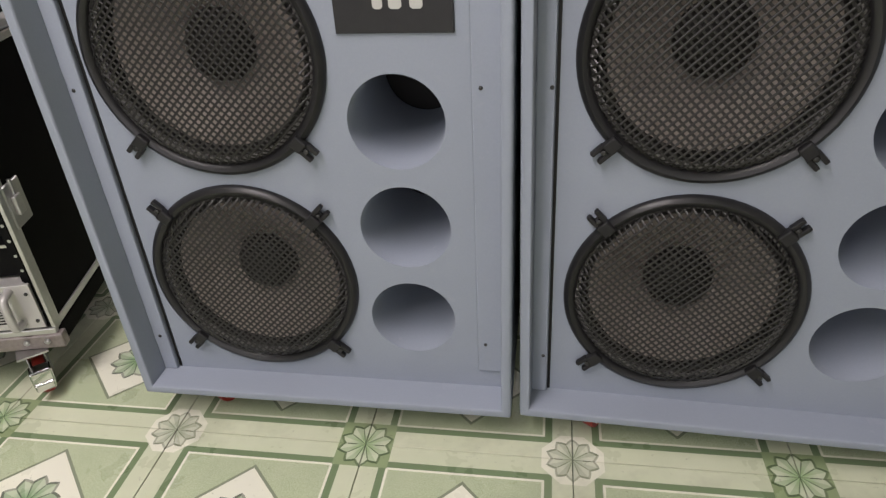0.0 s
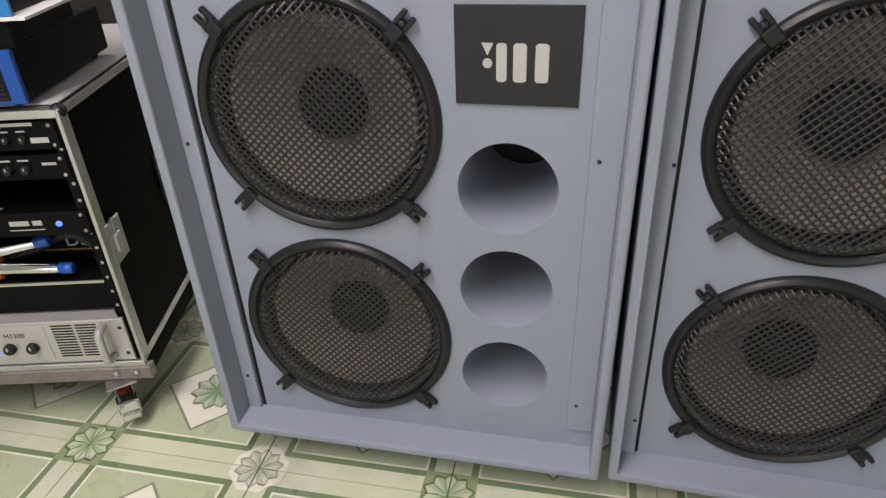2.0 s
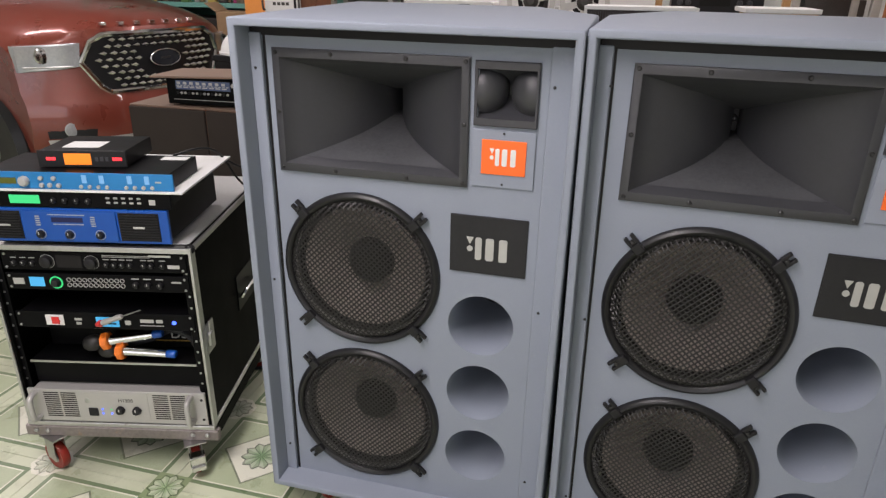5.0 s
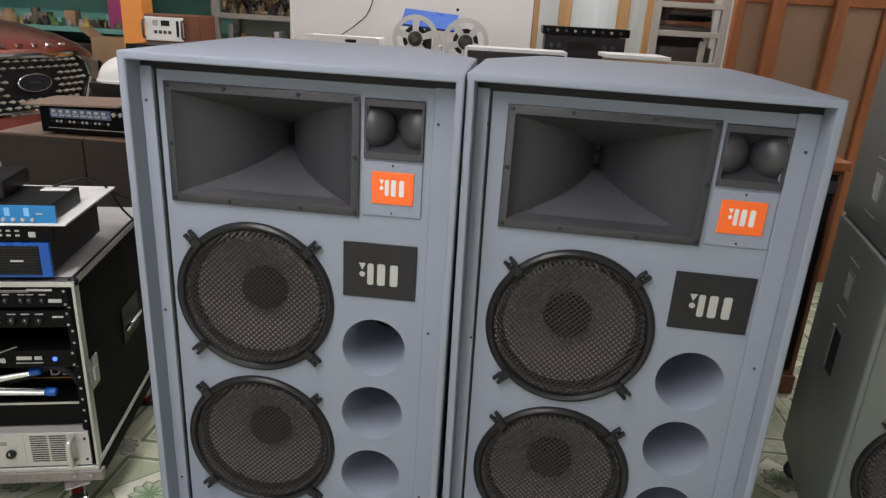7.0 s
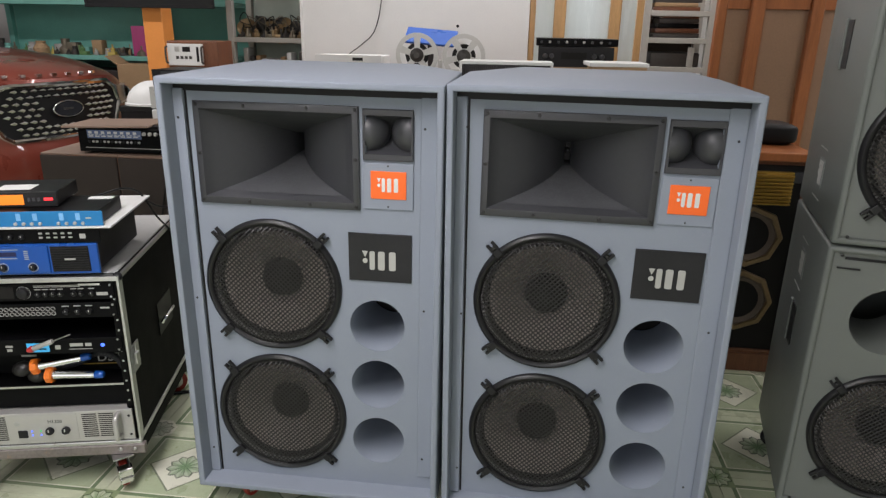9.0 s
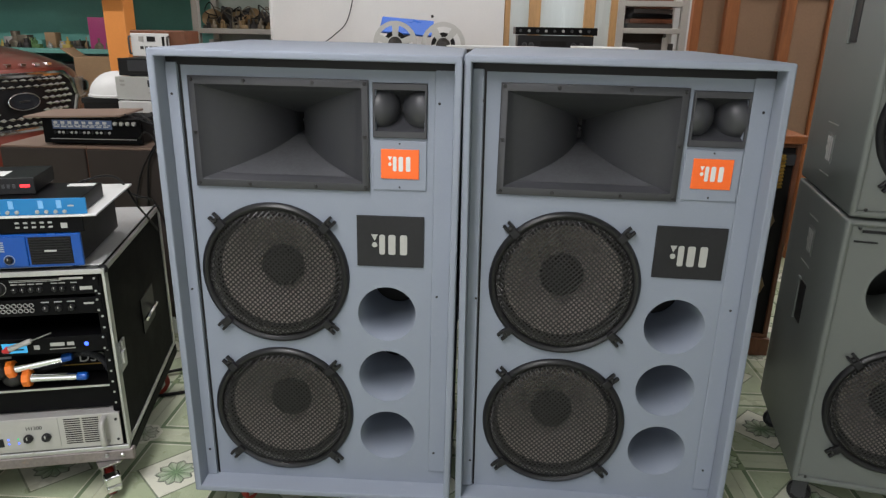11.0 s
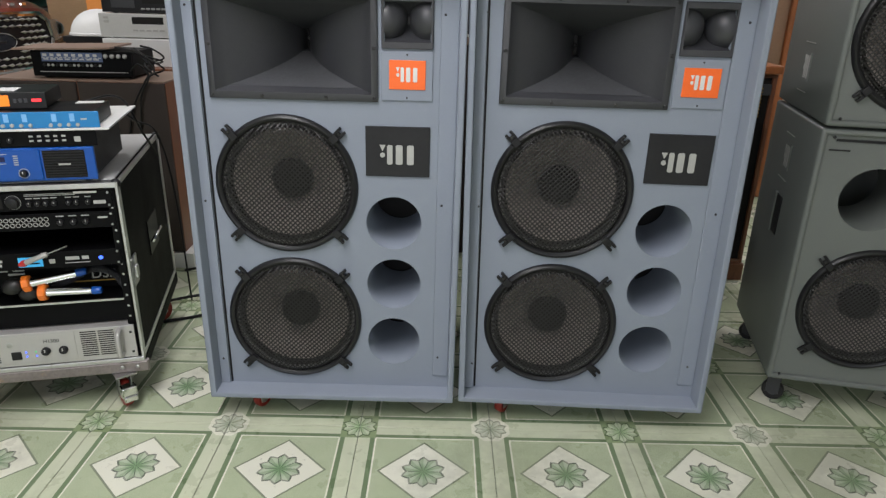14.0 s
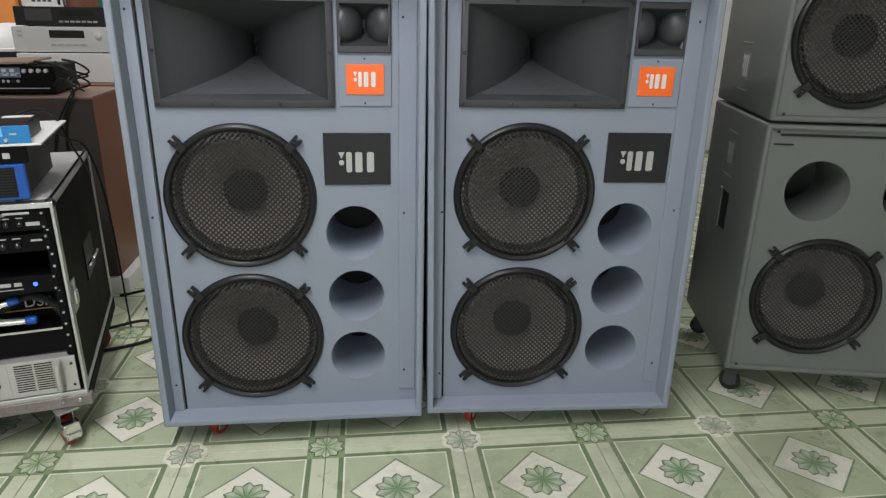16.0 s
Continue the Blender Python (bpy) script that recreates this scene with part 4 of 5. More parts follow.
for k in range(4):
    knob(u, -0.326 + k * 0.030, 0.0, 0.855, 0.0075)
for k in range(5):
    for z in (0.850, 0.862):
        part("button", box(-0.190 + k * 0.020, -0.180 + k * 0.020, -0.0025, 0, z, z + 0.005, 0.0008), M_SILVER, u)
part("caption", box(-0.080, -0.064, -0.001, 0, 0.848, 0.862), M_SILVER, u, "pale unreadable print")
pl = thing("white_board", RK, "thin white board sticking out between two units", "board")
part("board", box(-0.515, 0.012, -0.008, 0.36, 0.8795, 0.8850, 0.001), M_WHITE, pl)
u = unit("crossover_unit", "light blue crossover unit with a row of knobs", -0.512, -0.010, 0.8855, 0.929, 0.19, M_SKY, -0.002, ears=False)
part("display", box(-0.49, -0.41, -0.0035, -0.002, 0.898, 0.914), material("olive_window", (0.10, 0.11, 0.02), 0.2), u, "dull olive window")
knob(u, -0.388, -0.002, 0.906, 0.013, M_SILVER, False)
for k, (x, z) in enumerate(((-0.345, 0.914), (-0.312, 0.914), (-0.345, 0.896), (-0.325, 0.896), (-0.302, 0.896))):
    knob(u, x, -0.002, z, 0.006, M_SILVER, False)
for g in (-0.245, -0.130):
    for k in range(4):
        knob(u, g + k * 0.022, -0.002, 0.894, 0.005, M_SILVER, False)
    for k in range(2):
        part("meter", box(g + 0.004 + k * 0.044, g + 0.016 + k * 0.044, -0.003, -0.0018, 0.903, 0.924), material("pale_blue_strip", (0.2, 0.45, 0.75), 0.3), u, "pale blue strip")
part("caption", box(-0.055, -0.040, -0.003, -0.0018, 0.907, 0.911), M_SILVER, u, "pale unreadable print")
part("caption", box(-0.10, -0.03, 0.14, 0.17, 0.9286, 0.9300), M_WHITE, u, "white sticker on the lid")
u = thing("wireless_receiver", RK @ pose(-0.265, 0.05, 0, 0, 0, 3), "black wireless receiver with an amber display", "receiver", "audio units on the case")
part("body", box(-0.105, 0.115, 0.004, 0.17, 0.931, 0.972, 0.002), M_BLACKMETAL, u)
part("front_panel", box(-0.107, 0.117, -0.002, 0.005, 0.930, 0.973, 0.0015), M_BLACKPL, u)
part("display", box(-0.040, 0.028, -0.0035, -0.0018, 0.937, 0.966), G_AMBER, u, "glowing amber display")
for x in (-0.085, 0.082):
    part("led", box(x, x + 0.024, -0.0035, -0.0018, 0.948, 0.956, 0.001), G_RED, u, "glowing red light")
for k in range(3):
    part("button", box(0.038 + k * 0.013, 0.046 + k * 0.013, -0.0035, -0.0018, 0.946, 0.957, 0.0008), M_HORN, u)
part("sticker", box(-0.06, 0.035, 0.035, 0.10, 0.9715, 0.9730), M_WHITE, u, "torn white paper on the lid")
for i, ctrl in enumerate(([(-0.10, 0.22, 0.92), (-0.04, 0.27, 0.93), (-0.01, 0.33, 0.90), (0.004, 0.42, 0.80), (0.012, 0.50, 0.735), (0.016, 0.60, 0.66)], [(-0.15, 0.36, 0.82), (-0.08, 0.44, 0.86), (-0.03, 0.55, 0.80), (0.014, 0.64, 0.737), (0.04, 0.70, 0.5), (0.05, 0.72, 0.02)])):
    c = thing("audio_cable", RK, "thin black audio cable hanging down from the rack", "cable", "cables")
    part("wire", tube(curve_points(ctrl, 10), 0.0035), M_CABLE, c, "", True)

# cables on the floor behind the case
for i, ctrl in enumerate(([(-1.30, 0.62, 0.008), (-1.12, 0.70, 0.008), (-1.00, 0.78, 0.03), (-0.86, 0.76, 0.008), (-0.6, 0.9, 0.008)], [(-1.34, 0.80, 0.008), (-1.15, 0.86, 0.02), (-1.05, 0.72, 0.008), (-0.92, 0.66, 0.008), (-0.7, 0.70, 0.008)], [(-1.2, 1.0, 0.008), (-1.05, 0.95, 0.05), (-0.98, 0.85, 0.012), (-1.02, 0.64, 0.008), (-0.88, 0.58, 0.008)], [(-1.35, 1.15, 0.008), (-1.15, 1.1, 0.06), (-1.0, 1.02, 0.04), (-0.9, 0.96, 0.008)])):
    c = thing("power_cable", pose(0, 0, 0), "black cable lying in loops on the tiles", "cable", "cables")
    part("wire", tube(curve_points(ctrl, 14), 0.0065), M_CABLE, c, "", True)

# ---- brown loudspeakers behind the rack ----
pb = thing("plinth_board", pose(-1.74, 1.19, 0), "low white board under the brown loudspeakers", "board")
part("board", box(-0.40, 0.42, 0.0, 0.46, 0.0, 0.075, 0.003), M_WHITE, pb)


def brown_speaker(x, w):
    s = thing("brown_loudspeaker", pose(x, 1.21, 0), "old wooden loudspeaker with dark brown cloth front", "speaker", "brown loudspeakers")
    part("cabinet", shell_bm(0, w, 0, w, 0, 0.36, 0.0755, 0.850, 0.016, 0.3, 0.003, 0.3), M_REDWOOD, s, "reddish veneered cabinet")
    part("top", box(0.0, w, 0.0, 0.36, 0.850, 0.858, 0.002), M_TOPWOOD, s, "dusty brown top")
    part("grille_cloth", box(0.0015, w - 0.0015, -0.012, 0.05, 0.079, 0.849, 0.004), M_CLOTH, s, "dark brown cloth")


brown_speaker(-2.115, 0.375)
brown_speaker(-1.735, 0.375)
u = thing("mixer_amplifier", pose(-1.925, 1.22, 0, 0, 0, 2), "black mixer amplifier with blue-lit panel", "amplifier")
part("body", box(0.0, 0.42, 0.02, 0.26, 0.870, 0.972, 0.004), M_BLACKMETAL, u)
part("front_panel", box(0.0, 0.42, 0.006, 0.02, 0.868, 0.974, 0.003), M_BLACKMETAL, u)
dsp = part("display", box(0.045, 0.30, 0.004, 0.0065, 0.930, 0.968), material("blue_grey_panel", (0.10, 0.13, 0.22), 0.25), u, "blue-grey lit panel")
for k in range(8):
    part("caption", box(0.052 + k * 0.030, 0.074 + k * 0.030, 0.003, 0.0045, 0.937, 0.942), M_SILVER, dsp)
    part("caption", box(0.052 + k * 0.030, 0.068 + k * 0.030, 0.003, 0.0045, 0.951, 0.962), M_GREYAMP, dsp)
for k in range(14):
    part("caption", box(0.048 + k * 0.018, 0.060 + k * 0.018, 0.003, 0.0045, 0.9445, 0.9475), M_SILVER, dsp)
    knob(u, 0.052 + k * 0.018, 0.006, 0.915, 0.0055, M_GREYAMP if k % 3 else M_BLACKPL, False)
part("panel_line", box(0.03, 0.40, 0.0045, 0.0065, 0.886, 0.8885), M_GREYAMP, u, "thin pale line")
for k in range(4):
    knob(u, 0.315 + k * 0.027, 0.006, 0.955, 0.009, M_GREYAMP)
for x in (0.03, 0.39):
    part("foot", lathe([(0.012, 0.858), (0.014, 0.870)], 12, (x, 0.06, 0), "z"), M_RUBBER, u)
    part("foot", lathe([(0.012, 0.858), (0.014, 0.870)], 12, (x, 0.22, 0), "z"), M_RUBBER, u)
bd = thing("loose_board", pose(-1.965, 1.21, 0, 0, -1.2, 4), "thin brown board lying on the mixer amplifier", "board")
part("board", box(0.0, 0.40, -0.01, 0.25, 0.976, 0.984, 0.001), M_TOPWOOD, bd)
for ctrl in ([(-1.52, 1.30, 0.90), (-1.47, 1.27, 0.93), (-1.43, 1.26, 0.88), (-1.47, 1.255, 0.80), (-1.50, 1.265, 0.60), (-1.52, 1.24, 0.30), (-1.40, 1.15, 0.008)], [(-1.56, 1.42, 0.98), (-1.48, 1.34, 0.955), (-1.42, 1.30, 0.90), (-1.45, 1.262, 0.86), (-1.53, 1.262, 0.70), (-1.56, 1.24, 0.40), (-1.50, 1.18, 0.008)], [(-1.60, 1.36, 0.99), (-1.50, 1.28, 0.985), (-1.44, 1.30, 0.95), (-1.41, 1.38, 0.90), (-1.50, 1.45, 0.868)], [(-1.54, 1.40, 0.985), (-1.46, 1.33, 0.96), (-1.42, 1.40, 0.93), (-1.50, 1.46, 0.91), (-1.47, 1.35, 0.90), (-1.42, 1.34, 0.875)], [(-1.53, 1.45, 0.99), (-1.44, 1.36, 0.985), (-1.43, 1.44, 0.94), (-1.49, 1.38, 0.92), (-1.44, 1.32, 0.89), (-1.48, 1.36, 0.868)]):
    c = thing("audio_cable", pose(0.02, -0.09, 0), "tangled black cable hanging over the brown loudspeaker", "cable", "cables")
    part("wire", tube(curve_points(ctrl, 12), 0.004), M_CABLE, c, "", True)

# ---- bench with a stack of players, orange post ----
bn = thing("bench", pose(-1.99, 1.80, 0), "dark low bench behind the brown loudspeakers", "bench")
part("top", box(-0.28, 0.56, 0.0, 0.50, 0.80, 0.84, 0.004), M_REDWOOD, bn)
for x in (-0.26, 0.50):
    for y in (0.02, 0.44):
        part("leg", box(x, x + 0.04, y, y + 0.04, 0.0, 0.80, 0.003), M_REDWOOD, bn)
u = thing("white_carton", pose(-1.93, 1.88, 0), "flat white carton under the silver player", "box")
part("box", box(0.0, 0.46, 0.0, 0.36, 0.841, 0.978, 0.003), M_WHITE, u)
u = thing("silver_player", pose(-1.94, 1.90, 0), "silver disc player with a dark display", "player")
part("body", box(0.0, 0.44, 0.005, 0.32, 0.985, 1.100, 0.003), M_GREYAMP, u)
part("front_panel", box(0.0, 0.44, -0.004, 0.006, 0.984, 1.101, 0.003), M_PALEMETAL, u)
part("display", box(0.17, 0.33, -0.0055, -0.0035, 1.050, 1.085), M_CAP, u, "dark display window")
knob(u, 0.395, -0.004, 1.06, 0.016, M_PALEMETAL, False)
for k in range(5):
    part("button", box(0.17 + k * 0.034, 0.195 + k * 0.034, -0.0065, -0.0035, 1.015, 1.024, 0.001), M_GREYAMP, u)
for k in range(2):
    part("button", box(0.025, 0.050, -0.0065, -0.0035, 1.055 + k * 0.02, 1.066 + k * 0.02, 0.001), M_GREYAMP, u)
for x in (0.05, 0.39):
    part("foot", lathe([(0.018, 0.978), (0.018, 0.986)], 14, (x, 0.06, 0), "z"), M_RUBBER, u)
    part("foot", lathe([(0.018, 0.978), (0.018, 0.986)], 14, (x, 0.26, 0), "z"), M_RUBBER, u)
u = thing("tape_deck", pose(-1.92, 1.91, 0), "black tape deck on top of the silver player", "player")
part("body", box(0.0, 0.42, 0.005, 0.28, 1.108, 1.190, 0.003), M_BLACKMETAL, u)
part("front_panel", box(0.0, 0.42, -0.003, 0.006, 1.106, 1.192, 0.002), M_BLACKPL, u)
part("window", box(0.05, 0.17, -0.0045, -0.0025, 1.128, 1.182, 0.001), M_HORN, u, "smoked cassette window")
for k in range(7):
    part("button", box(0.20 + k * 0.026, 0.22 + k * 0.026, -0.005, -0.0025, 1.120, 1.129, 0.001), M_STEEL, u)
part("display", box(0.21, 0.36, -0.004, -0.0025, 1.150, 1.178), M_CAP, u)
for x in (0.04, 0.38):
    part("foot", lathe([(0.014, 1.100), (0.014, 1.109)], 12, (x, 0.06, 0), "z"), M_RUBBER, u)
    part("foot", lathe([(0.014, 1.100), (0.014, 1.109)], 12, (x, 0.24, 0), "z"), M_RUBBER, u)
po = part("orange_post", box(-2.49, -2.35, 2.88, 3.02, 0.0, TOP, 0.006), M_POST)
tagged(po, "square post painted bright orange", "post", kind="structure")
u = thing("black_crate", pose(-2.20, 2.02, 0), "black crate standing beside the car", "crate")
part("body", box(0.0, 0.26, 0.0, 0.30, 0.0, 0.97, 0.006), M_BLACKPL, u)
part("rim", box(-0.006, 0.266, -0.006, 0.306, 0.945, 0.975, 0.004), M_BLACKPL, u)
u = thing("white_cover", pose(-2.07, 2.16, 0.975), "white rounded plastic cover on the black crate", "cover")
bm = bmesh.new()
bmesh.ops.create_uvsphere(bm, u_segments=28, v_segments=16, radius=1)
bmesh.ops.bisect_plane(bm, geom=bm.verts[:] + bm.edges[:] + bm.faces[:], plane_co=(0, 0, 0), plane_no=(0, 0, -1), clear_outer=True)
bmesh.ops.scale(bm, vec=(0.15, 0.14, 0.135), verts=bm.verts)
part("dome", bm, M_WHITE, u, "", True)
part("flange", lathe([(0.13, 0.0), (0.155, 0.002), (0.155, 0.012), (0.14, 0.016)], 28, axis="z"), M_WHITE, u, "", True)
u = thing("cardboard_carton", pose(-2.98, 3.30, 0, 0, 0, 6), "brown cardboard carton with an open flap", "box")
part("body", box(0.0, 0.27, 0.0, 0.20, 0.0, 1.12, 0.004), M_CARD, u)
fl = part("flap", box(-0.10, 0.0, 0.0, 0.20, -0.003, 0.003, 0.001), M_CARD, u)
fl.matrix_basis = pose(0.0, 0.0, 1.12, 0, 35, 0)

# ---- the red car ----
car = thing("car", pose(-2.82, 2.42, 0, 0, 0, 73), "metallic red car with a studded black grille", "car")


def bow(x):
    return 0.30 * (abs(x) / 0.74) ** 2.6


def car_hull():
    bm = bmesh.new()
    prof = [(0.10, 0.24), (0.02, 0.30), (-0.02, 0.42), (-0.045, 0.55), (-0.03, 0.68), (0.0, 0.74), (0.015, 1.04), (0.03, 1.085), (0.10, 1.125), (0.30, 1.175), (0.70, 1.225), (1.40, 1.26), (1.78, 1.26)]
    cols = []
    for k in range(29):
        x = -0.74 + 1.48 * k / 28
        e = (abs(x) / 0.74)
        col = []
        for i, (y, z) in enumerate(prof):
            zz = z - (0.13 * e ** 5 if z > 1.0 else 0)
            if z > 1.1:
                zz += 0.015 * math.cos(x * 5.5) * (0.5 - abs(e - 0.5))
            col.append(bm.verts.new((x * (1.0 if i > 1 else 0.96), y + bow(x) * (1 - 0.45 * (y > 0.3)) * (1 if y < 1.2 else 0.2), zz)))
        cols.append(col)
    for a, b in zip(cols, cols[1:]):
        for i in range(len(prof) - 1):
            bm.faces.new((a[i], b[i], b[i + 1], a[i + 1]))
    # flanks
    for col, s in ((cols[0], -1), (cols[-1], 1)):
        back = [bm.verts.new((s * 0.74, 4.2, v.co.z)) for v in (col[0], col[-1])]
        bm.faces.new([*col, back[1], back[0]] if s < 0 else [*reversed(col), back[0], back[1]])
    bmesh.ops.recalc_face_normals(bm, faces=bm.faces)
    return bm


part("body", car_hull(), M_RED, car, "metallic red bonnet, wings and bumper", True)
part("cabin", box(-0.62, 0.60, 1.75, 4.0, 0.9, 1.80, 0.12, 3), M_RED, car, "", True)
part("windscreen", box(-0.55, 0.55, 1.735, 1.77, 1.28, 1.70, 0.01), M_GLASSY, car)
HEX = [(-0.480, 0.90), (-0.400, 0.76), (-0.352, 0.725), (0.352, 0.725), (0.400, 0.76), (0.480, 0.90), (0.424, 1.015), (0.352, 1.05), (-0.352, 1.05), (-0.424, 1.015)]


def on_nose(x, off):
    return 0.005 + bow(x) - off


def plate(pts, off, thick):
    bm = bmesh.new()
    n = 26
    zs = [z for _, z in pts]

    def span(z):
        xs = []
        for i in range(len(pts)):
            (xa, za), (xb, zb) = pts[i], pts[(i + 1) % len(pts)]
            if za != zb and min(za, zb) <= z <= max(za, zb):
                xs.append(xa + (xb - xa) * (z - za) / (zb - za))
        return min(xs), max(xs)

    rows = []
    lo, hi = min(zs) + 0.0005, max(zs) - 0.0005
    for r in range(13):
        z = lo + (hi - lo) * r / 12
        a, b = span(z)
        rows.append([bm.verts.new((a + (b - a) * k / n, on_nose(a + (b - a) * k / n, off), z)) for k in range(n + 1)])
    for a, b in zip(rows, rows[1:]):
        for k in range(n):
            bm.faces.new((a[k], a[k + 1], b[k + 1], b[k]))
    made = bmesh.ops.extrude_face_region(bm, geom=bm.faces[:])
    bmesh.ops.translate(bm, verts=[v for v in made["geom"] if isinstance(v, bmesh.types.BMVert)], vec=(0, thick, 0))
    bmesh.ops.recalc_face_normals(bm, faces=bm.faces)
    return bm


gr = part("grille", plate(HEX, 0.012, 0.03), M_BLACKPL, car, "black grille with chrome studs")
loop = [Vector((x, on_nose(x, 0.016), z)) for x, z in HEX]
dense = []
for a, b in zip(loop, loop[1:] + loop[:1]):
    for k in range(8):
        p = a.lerp(b, k / 8)
        dense.append((p.x, on_nose(p.x, 0.016), p.z))
dense.append(dense[0])
part("grille_frame", tube(dense, 0.017, 8), M_CHROME, gr, "chrome frame", True)
bm = bmesh.new()
for r in range(8):
    for k in range(-9, 10):
        x, z = k * 0.056 + (0.028 if r % 2 else 0), 0.762 + r * 0.037
        if abs(x) < 0.42 - abs(z - 0.90) * 0.8 and not (abs(x) < 0.15 and abs(z - 0.90) < 0.075):
            y = on_nose(x, 0.016)
            vs = [bm.verts.new(p) for p in ((x - 0.030, y, z), (x, y - 0.006, z - 0.011), (x + 0.012, y - 0.016, z), (x, y - 0.006, z + 0.011), (x + 0.022, y, z))]
            bm.faces.new((vs[0], vs[1], vs[2])), bm.faces.new((vs[0], vs[2], vs[3])), bm.faces.new((vs[1], vs[4], vs[2])), bm.faces.new((vs[2], vs[4], vs[3]))
st = part("grille_stud", bm, M_CHROME, gr, "small chrome studs in rows")
st["kind"] = "stuff"
bm = lathe([(1.0, 0.0), (1.0, -0.010), (0.94, -0.014), (0.90, -0.012), (0.4, -0.014)], 40)
bmesh.ops.scale(bm, vec=(0.105, 1, 0.048), verts=bm.verts)
bmesh.ops.translate(bm, vec=(0, on_nose(0, 0.022), 0.90), verts=bm.verts)
em = part("emblem", bm, material("dark_blue_enamel", (0.02, 0.022, 0.028), 0.2), gr, "dark oval emblem", True)
part("emblem_rim", tube([(0.105 * math.cos(k * math.pi / 20), on_nose(0, 0.034), 0.90 + 0.050 * math.sin(k * math.pi / 20)) for k in range(41)], 0.0035, 6), M_CHROME, car, "chrome rim")
part("emblem_bar", box(-0.036, 0.036, on_nose(0, 0.0375), on_nose(0, 0.034), 0.894, 0.907, 0.002), M_DARKSCREW, car)
for k in range(7):
    x = -0.32 + k * 0.100
    part("bonnet_bar", box(x - 0.016, x + 0.016, on_nose(x, -0.045), on_nose(x, -0.020), 1.098, 1.116, 0.002), M_CHROME, car, "plain chrome bar")
for s in (-1, 1):
    pts = [(s * 0.475, 1.01), (s * 0.49, 0.875), (s * 0.735, 0.855), (s * 0.737, 1.00)]
    hl = part("headlight", plate(pts, 0.022, 0.05), M_GLASSY, car, "clear headlight")
    part("lamp_strip", tube([(s * x, on_nose(x, 0.028), 0.882) for x in (0.52, 0.57, 0.63, 0.68, 0.72)], 0.005, 6), M_GREYAMP, hl)
    part("reflector", lathe([(0.045, 0), (0.040, -0.008), (0.02, -0.012)], 20, (s * 0.64, on_nose(0.64, 0.026), 0.945)), M_CHROME, hl, "", True)
    fg = part("fog_lamp", plate([(s * 0.46, 0.58), (s * 0.48, 0.48), (s * 0.68, 0.48), (s * 0.69, 0.59)], 0.045, 0.03), M_BLACKPL, car, "black fog lamp housing")
    part("lens", lathe([(0.040, 0), (0.036, -0.010), (0.01, -0.014)], 20, (s * 0.59, on_nose(0.59, 0.050), 0.53)), M_GLASSY, fg, "", True)
    for y in (0.75, 3.55):
        wh = part("wheel", lathe([(0.20, -0.10), (0.33, -0.11), (0.37, -0.07), (0.37, 0.07), (0.33, 0.11), (0.20, 0.10)], 36, (s * 0.66, y, 0.37), "x"), M_RUBBER, car, "black tyre", True)
        part("rim", lathe([(0.20, -0.09), (0.05, -0.105), (0.05, 0.105), (0.20, 0.09)], 24, (s * 0.66, y, 0.37), "x"), M_ALU, wh)
part("skid_plate", plate([(-0.72, 0.63), (-0.64, 0.27), (0.64, 0.27), (0.72, 0.63)], 0.035, 0.04), M_GREYAMP, car, "silver lower bumper")

# ---- shelves, white panel, windows and wooden partition behind ----
wp = part("white_panel", box(-1.48, 0.096, 3.20, 3.24, 0.0, 2.3, 0.003), M_WHITE)
tagged(wp, "tall plain white board standing against the shelves", "panel", kind="structure")
part("hole", lathe([(0.010, 0.0), (0.010, -0.0012)], 14, (-0.387, 3.1995, 1.438)), M_CAP, wp)
part("edge_strip", box(-1.497, -1.479, 3.192, 3.235, 0.0, 2.3, 0.002), M_WHITE, wp)
c = thing("wall_cable", pose(0, 0, 0), "thin dark cable hanging down the white board", "cable", "cables")
part("wire", tube(curve_points([(-0.905, 3.185, 1.9), (-0.915, 3.185, 1.60), (-0.965, 3.185, 1.40), (-1.045, 3.15, 1.31), (-1.10, 3.0, 1.25)], 10), 0.0035), M_CABLE, c)


def shelf(name, label, x0, x1, y0, y1, boards, mat, posts=True, back=None):
    s = thing(name, pose(0, 0, 0), label, "shelf", "shelves")
    for z in boards:
        part("board", box(x0, x1, y0, y1, z - 0.035, z, 0.003), mat, s)
    if posts:
        for x in (x0 - 0.045, x1):
            for y in (y0, y1 - 0.05):
                part("upright", box(x, x + 0.045, y, y + 0.05, 0.0, 2.2, 0.003), mat, s)
    if back:
        part("back_panel", box(x0, x1, y1, y1 + 0.012, 0.0, 2.2), back, s)
    return s


shelf("shelf_unit", "teal shelf full of small parts", -4.3, -2.20, 3.58, 4.02, (0.45, 1.165, 1.58), M_TEAL, True, M_TEAL)
shelf("shelf_unit", "grey painted shelf with old speaker drivers", -2.03, -1.52, 3.28, 3.70, (0.60, 1.335, 1.75), M_SHELF, True, material("pale_green_wall", (0.42, 0.48, 0.42), 0.7))
shelf("shelf_unit", "grey painted shelf with dark stacked boxes", 0.90, 1.275, 3.22, 3.62, (0.70, 1.20, 1.388, 1.56), M_SHELF, True, material("dark_brown_boards", (0.085, 0.062, 0.045), 0.7, vary=0.35, fine=40, coarse=6, stretch=(1, 1, 8)))


def clutter(name, label, x, y, z, shape, mat, cat="part"):
    o = thing(name, pose(x, y, z), label, cat, "things on the shelves")
    part("body", shape, mat, o, "", True)


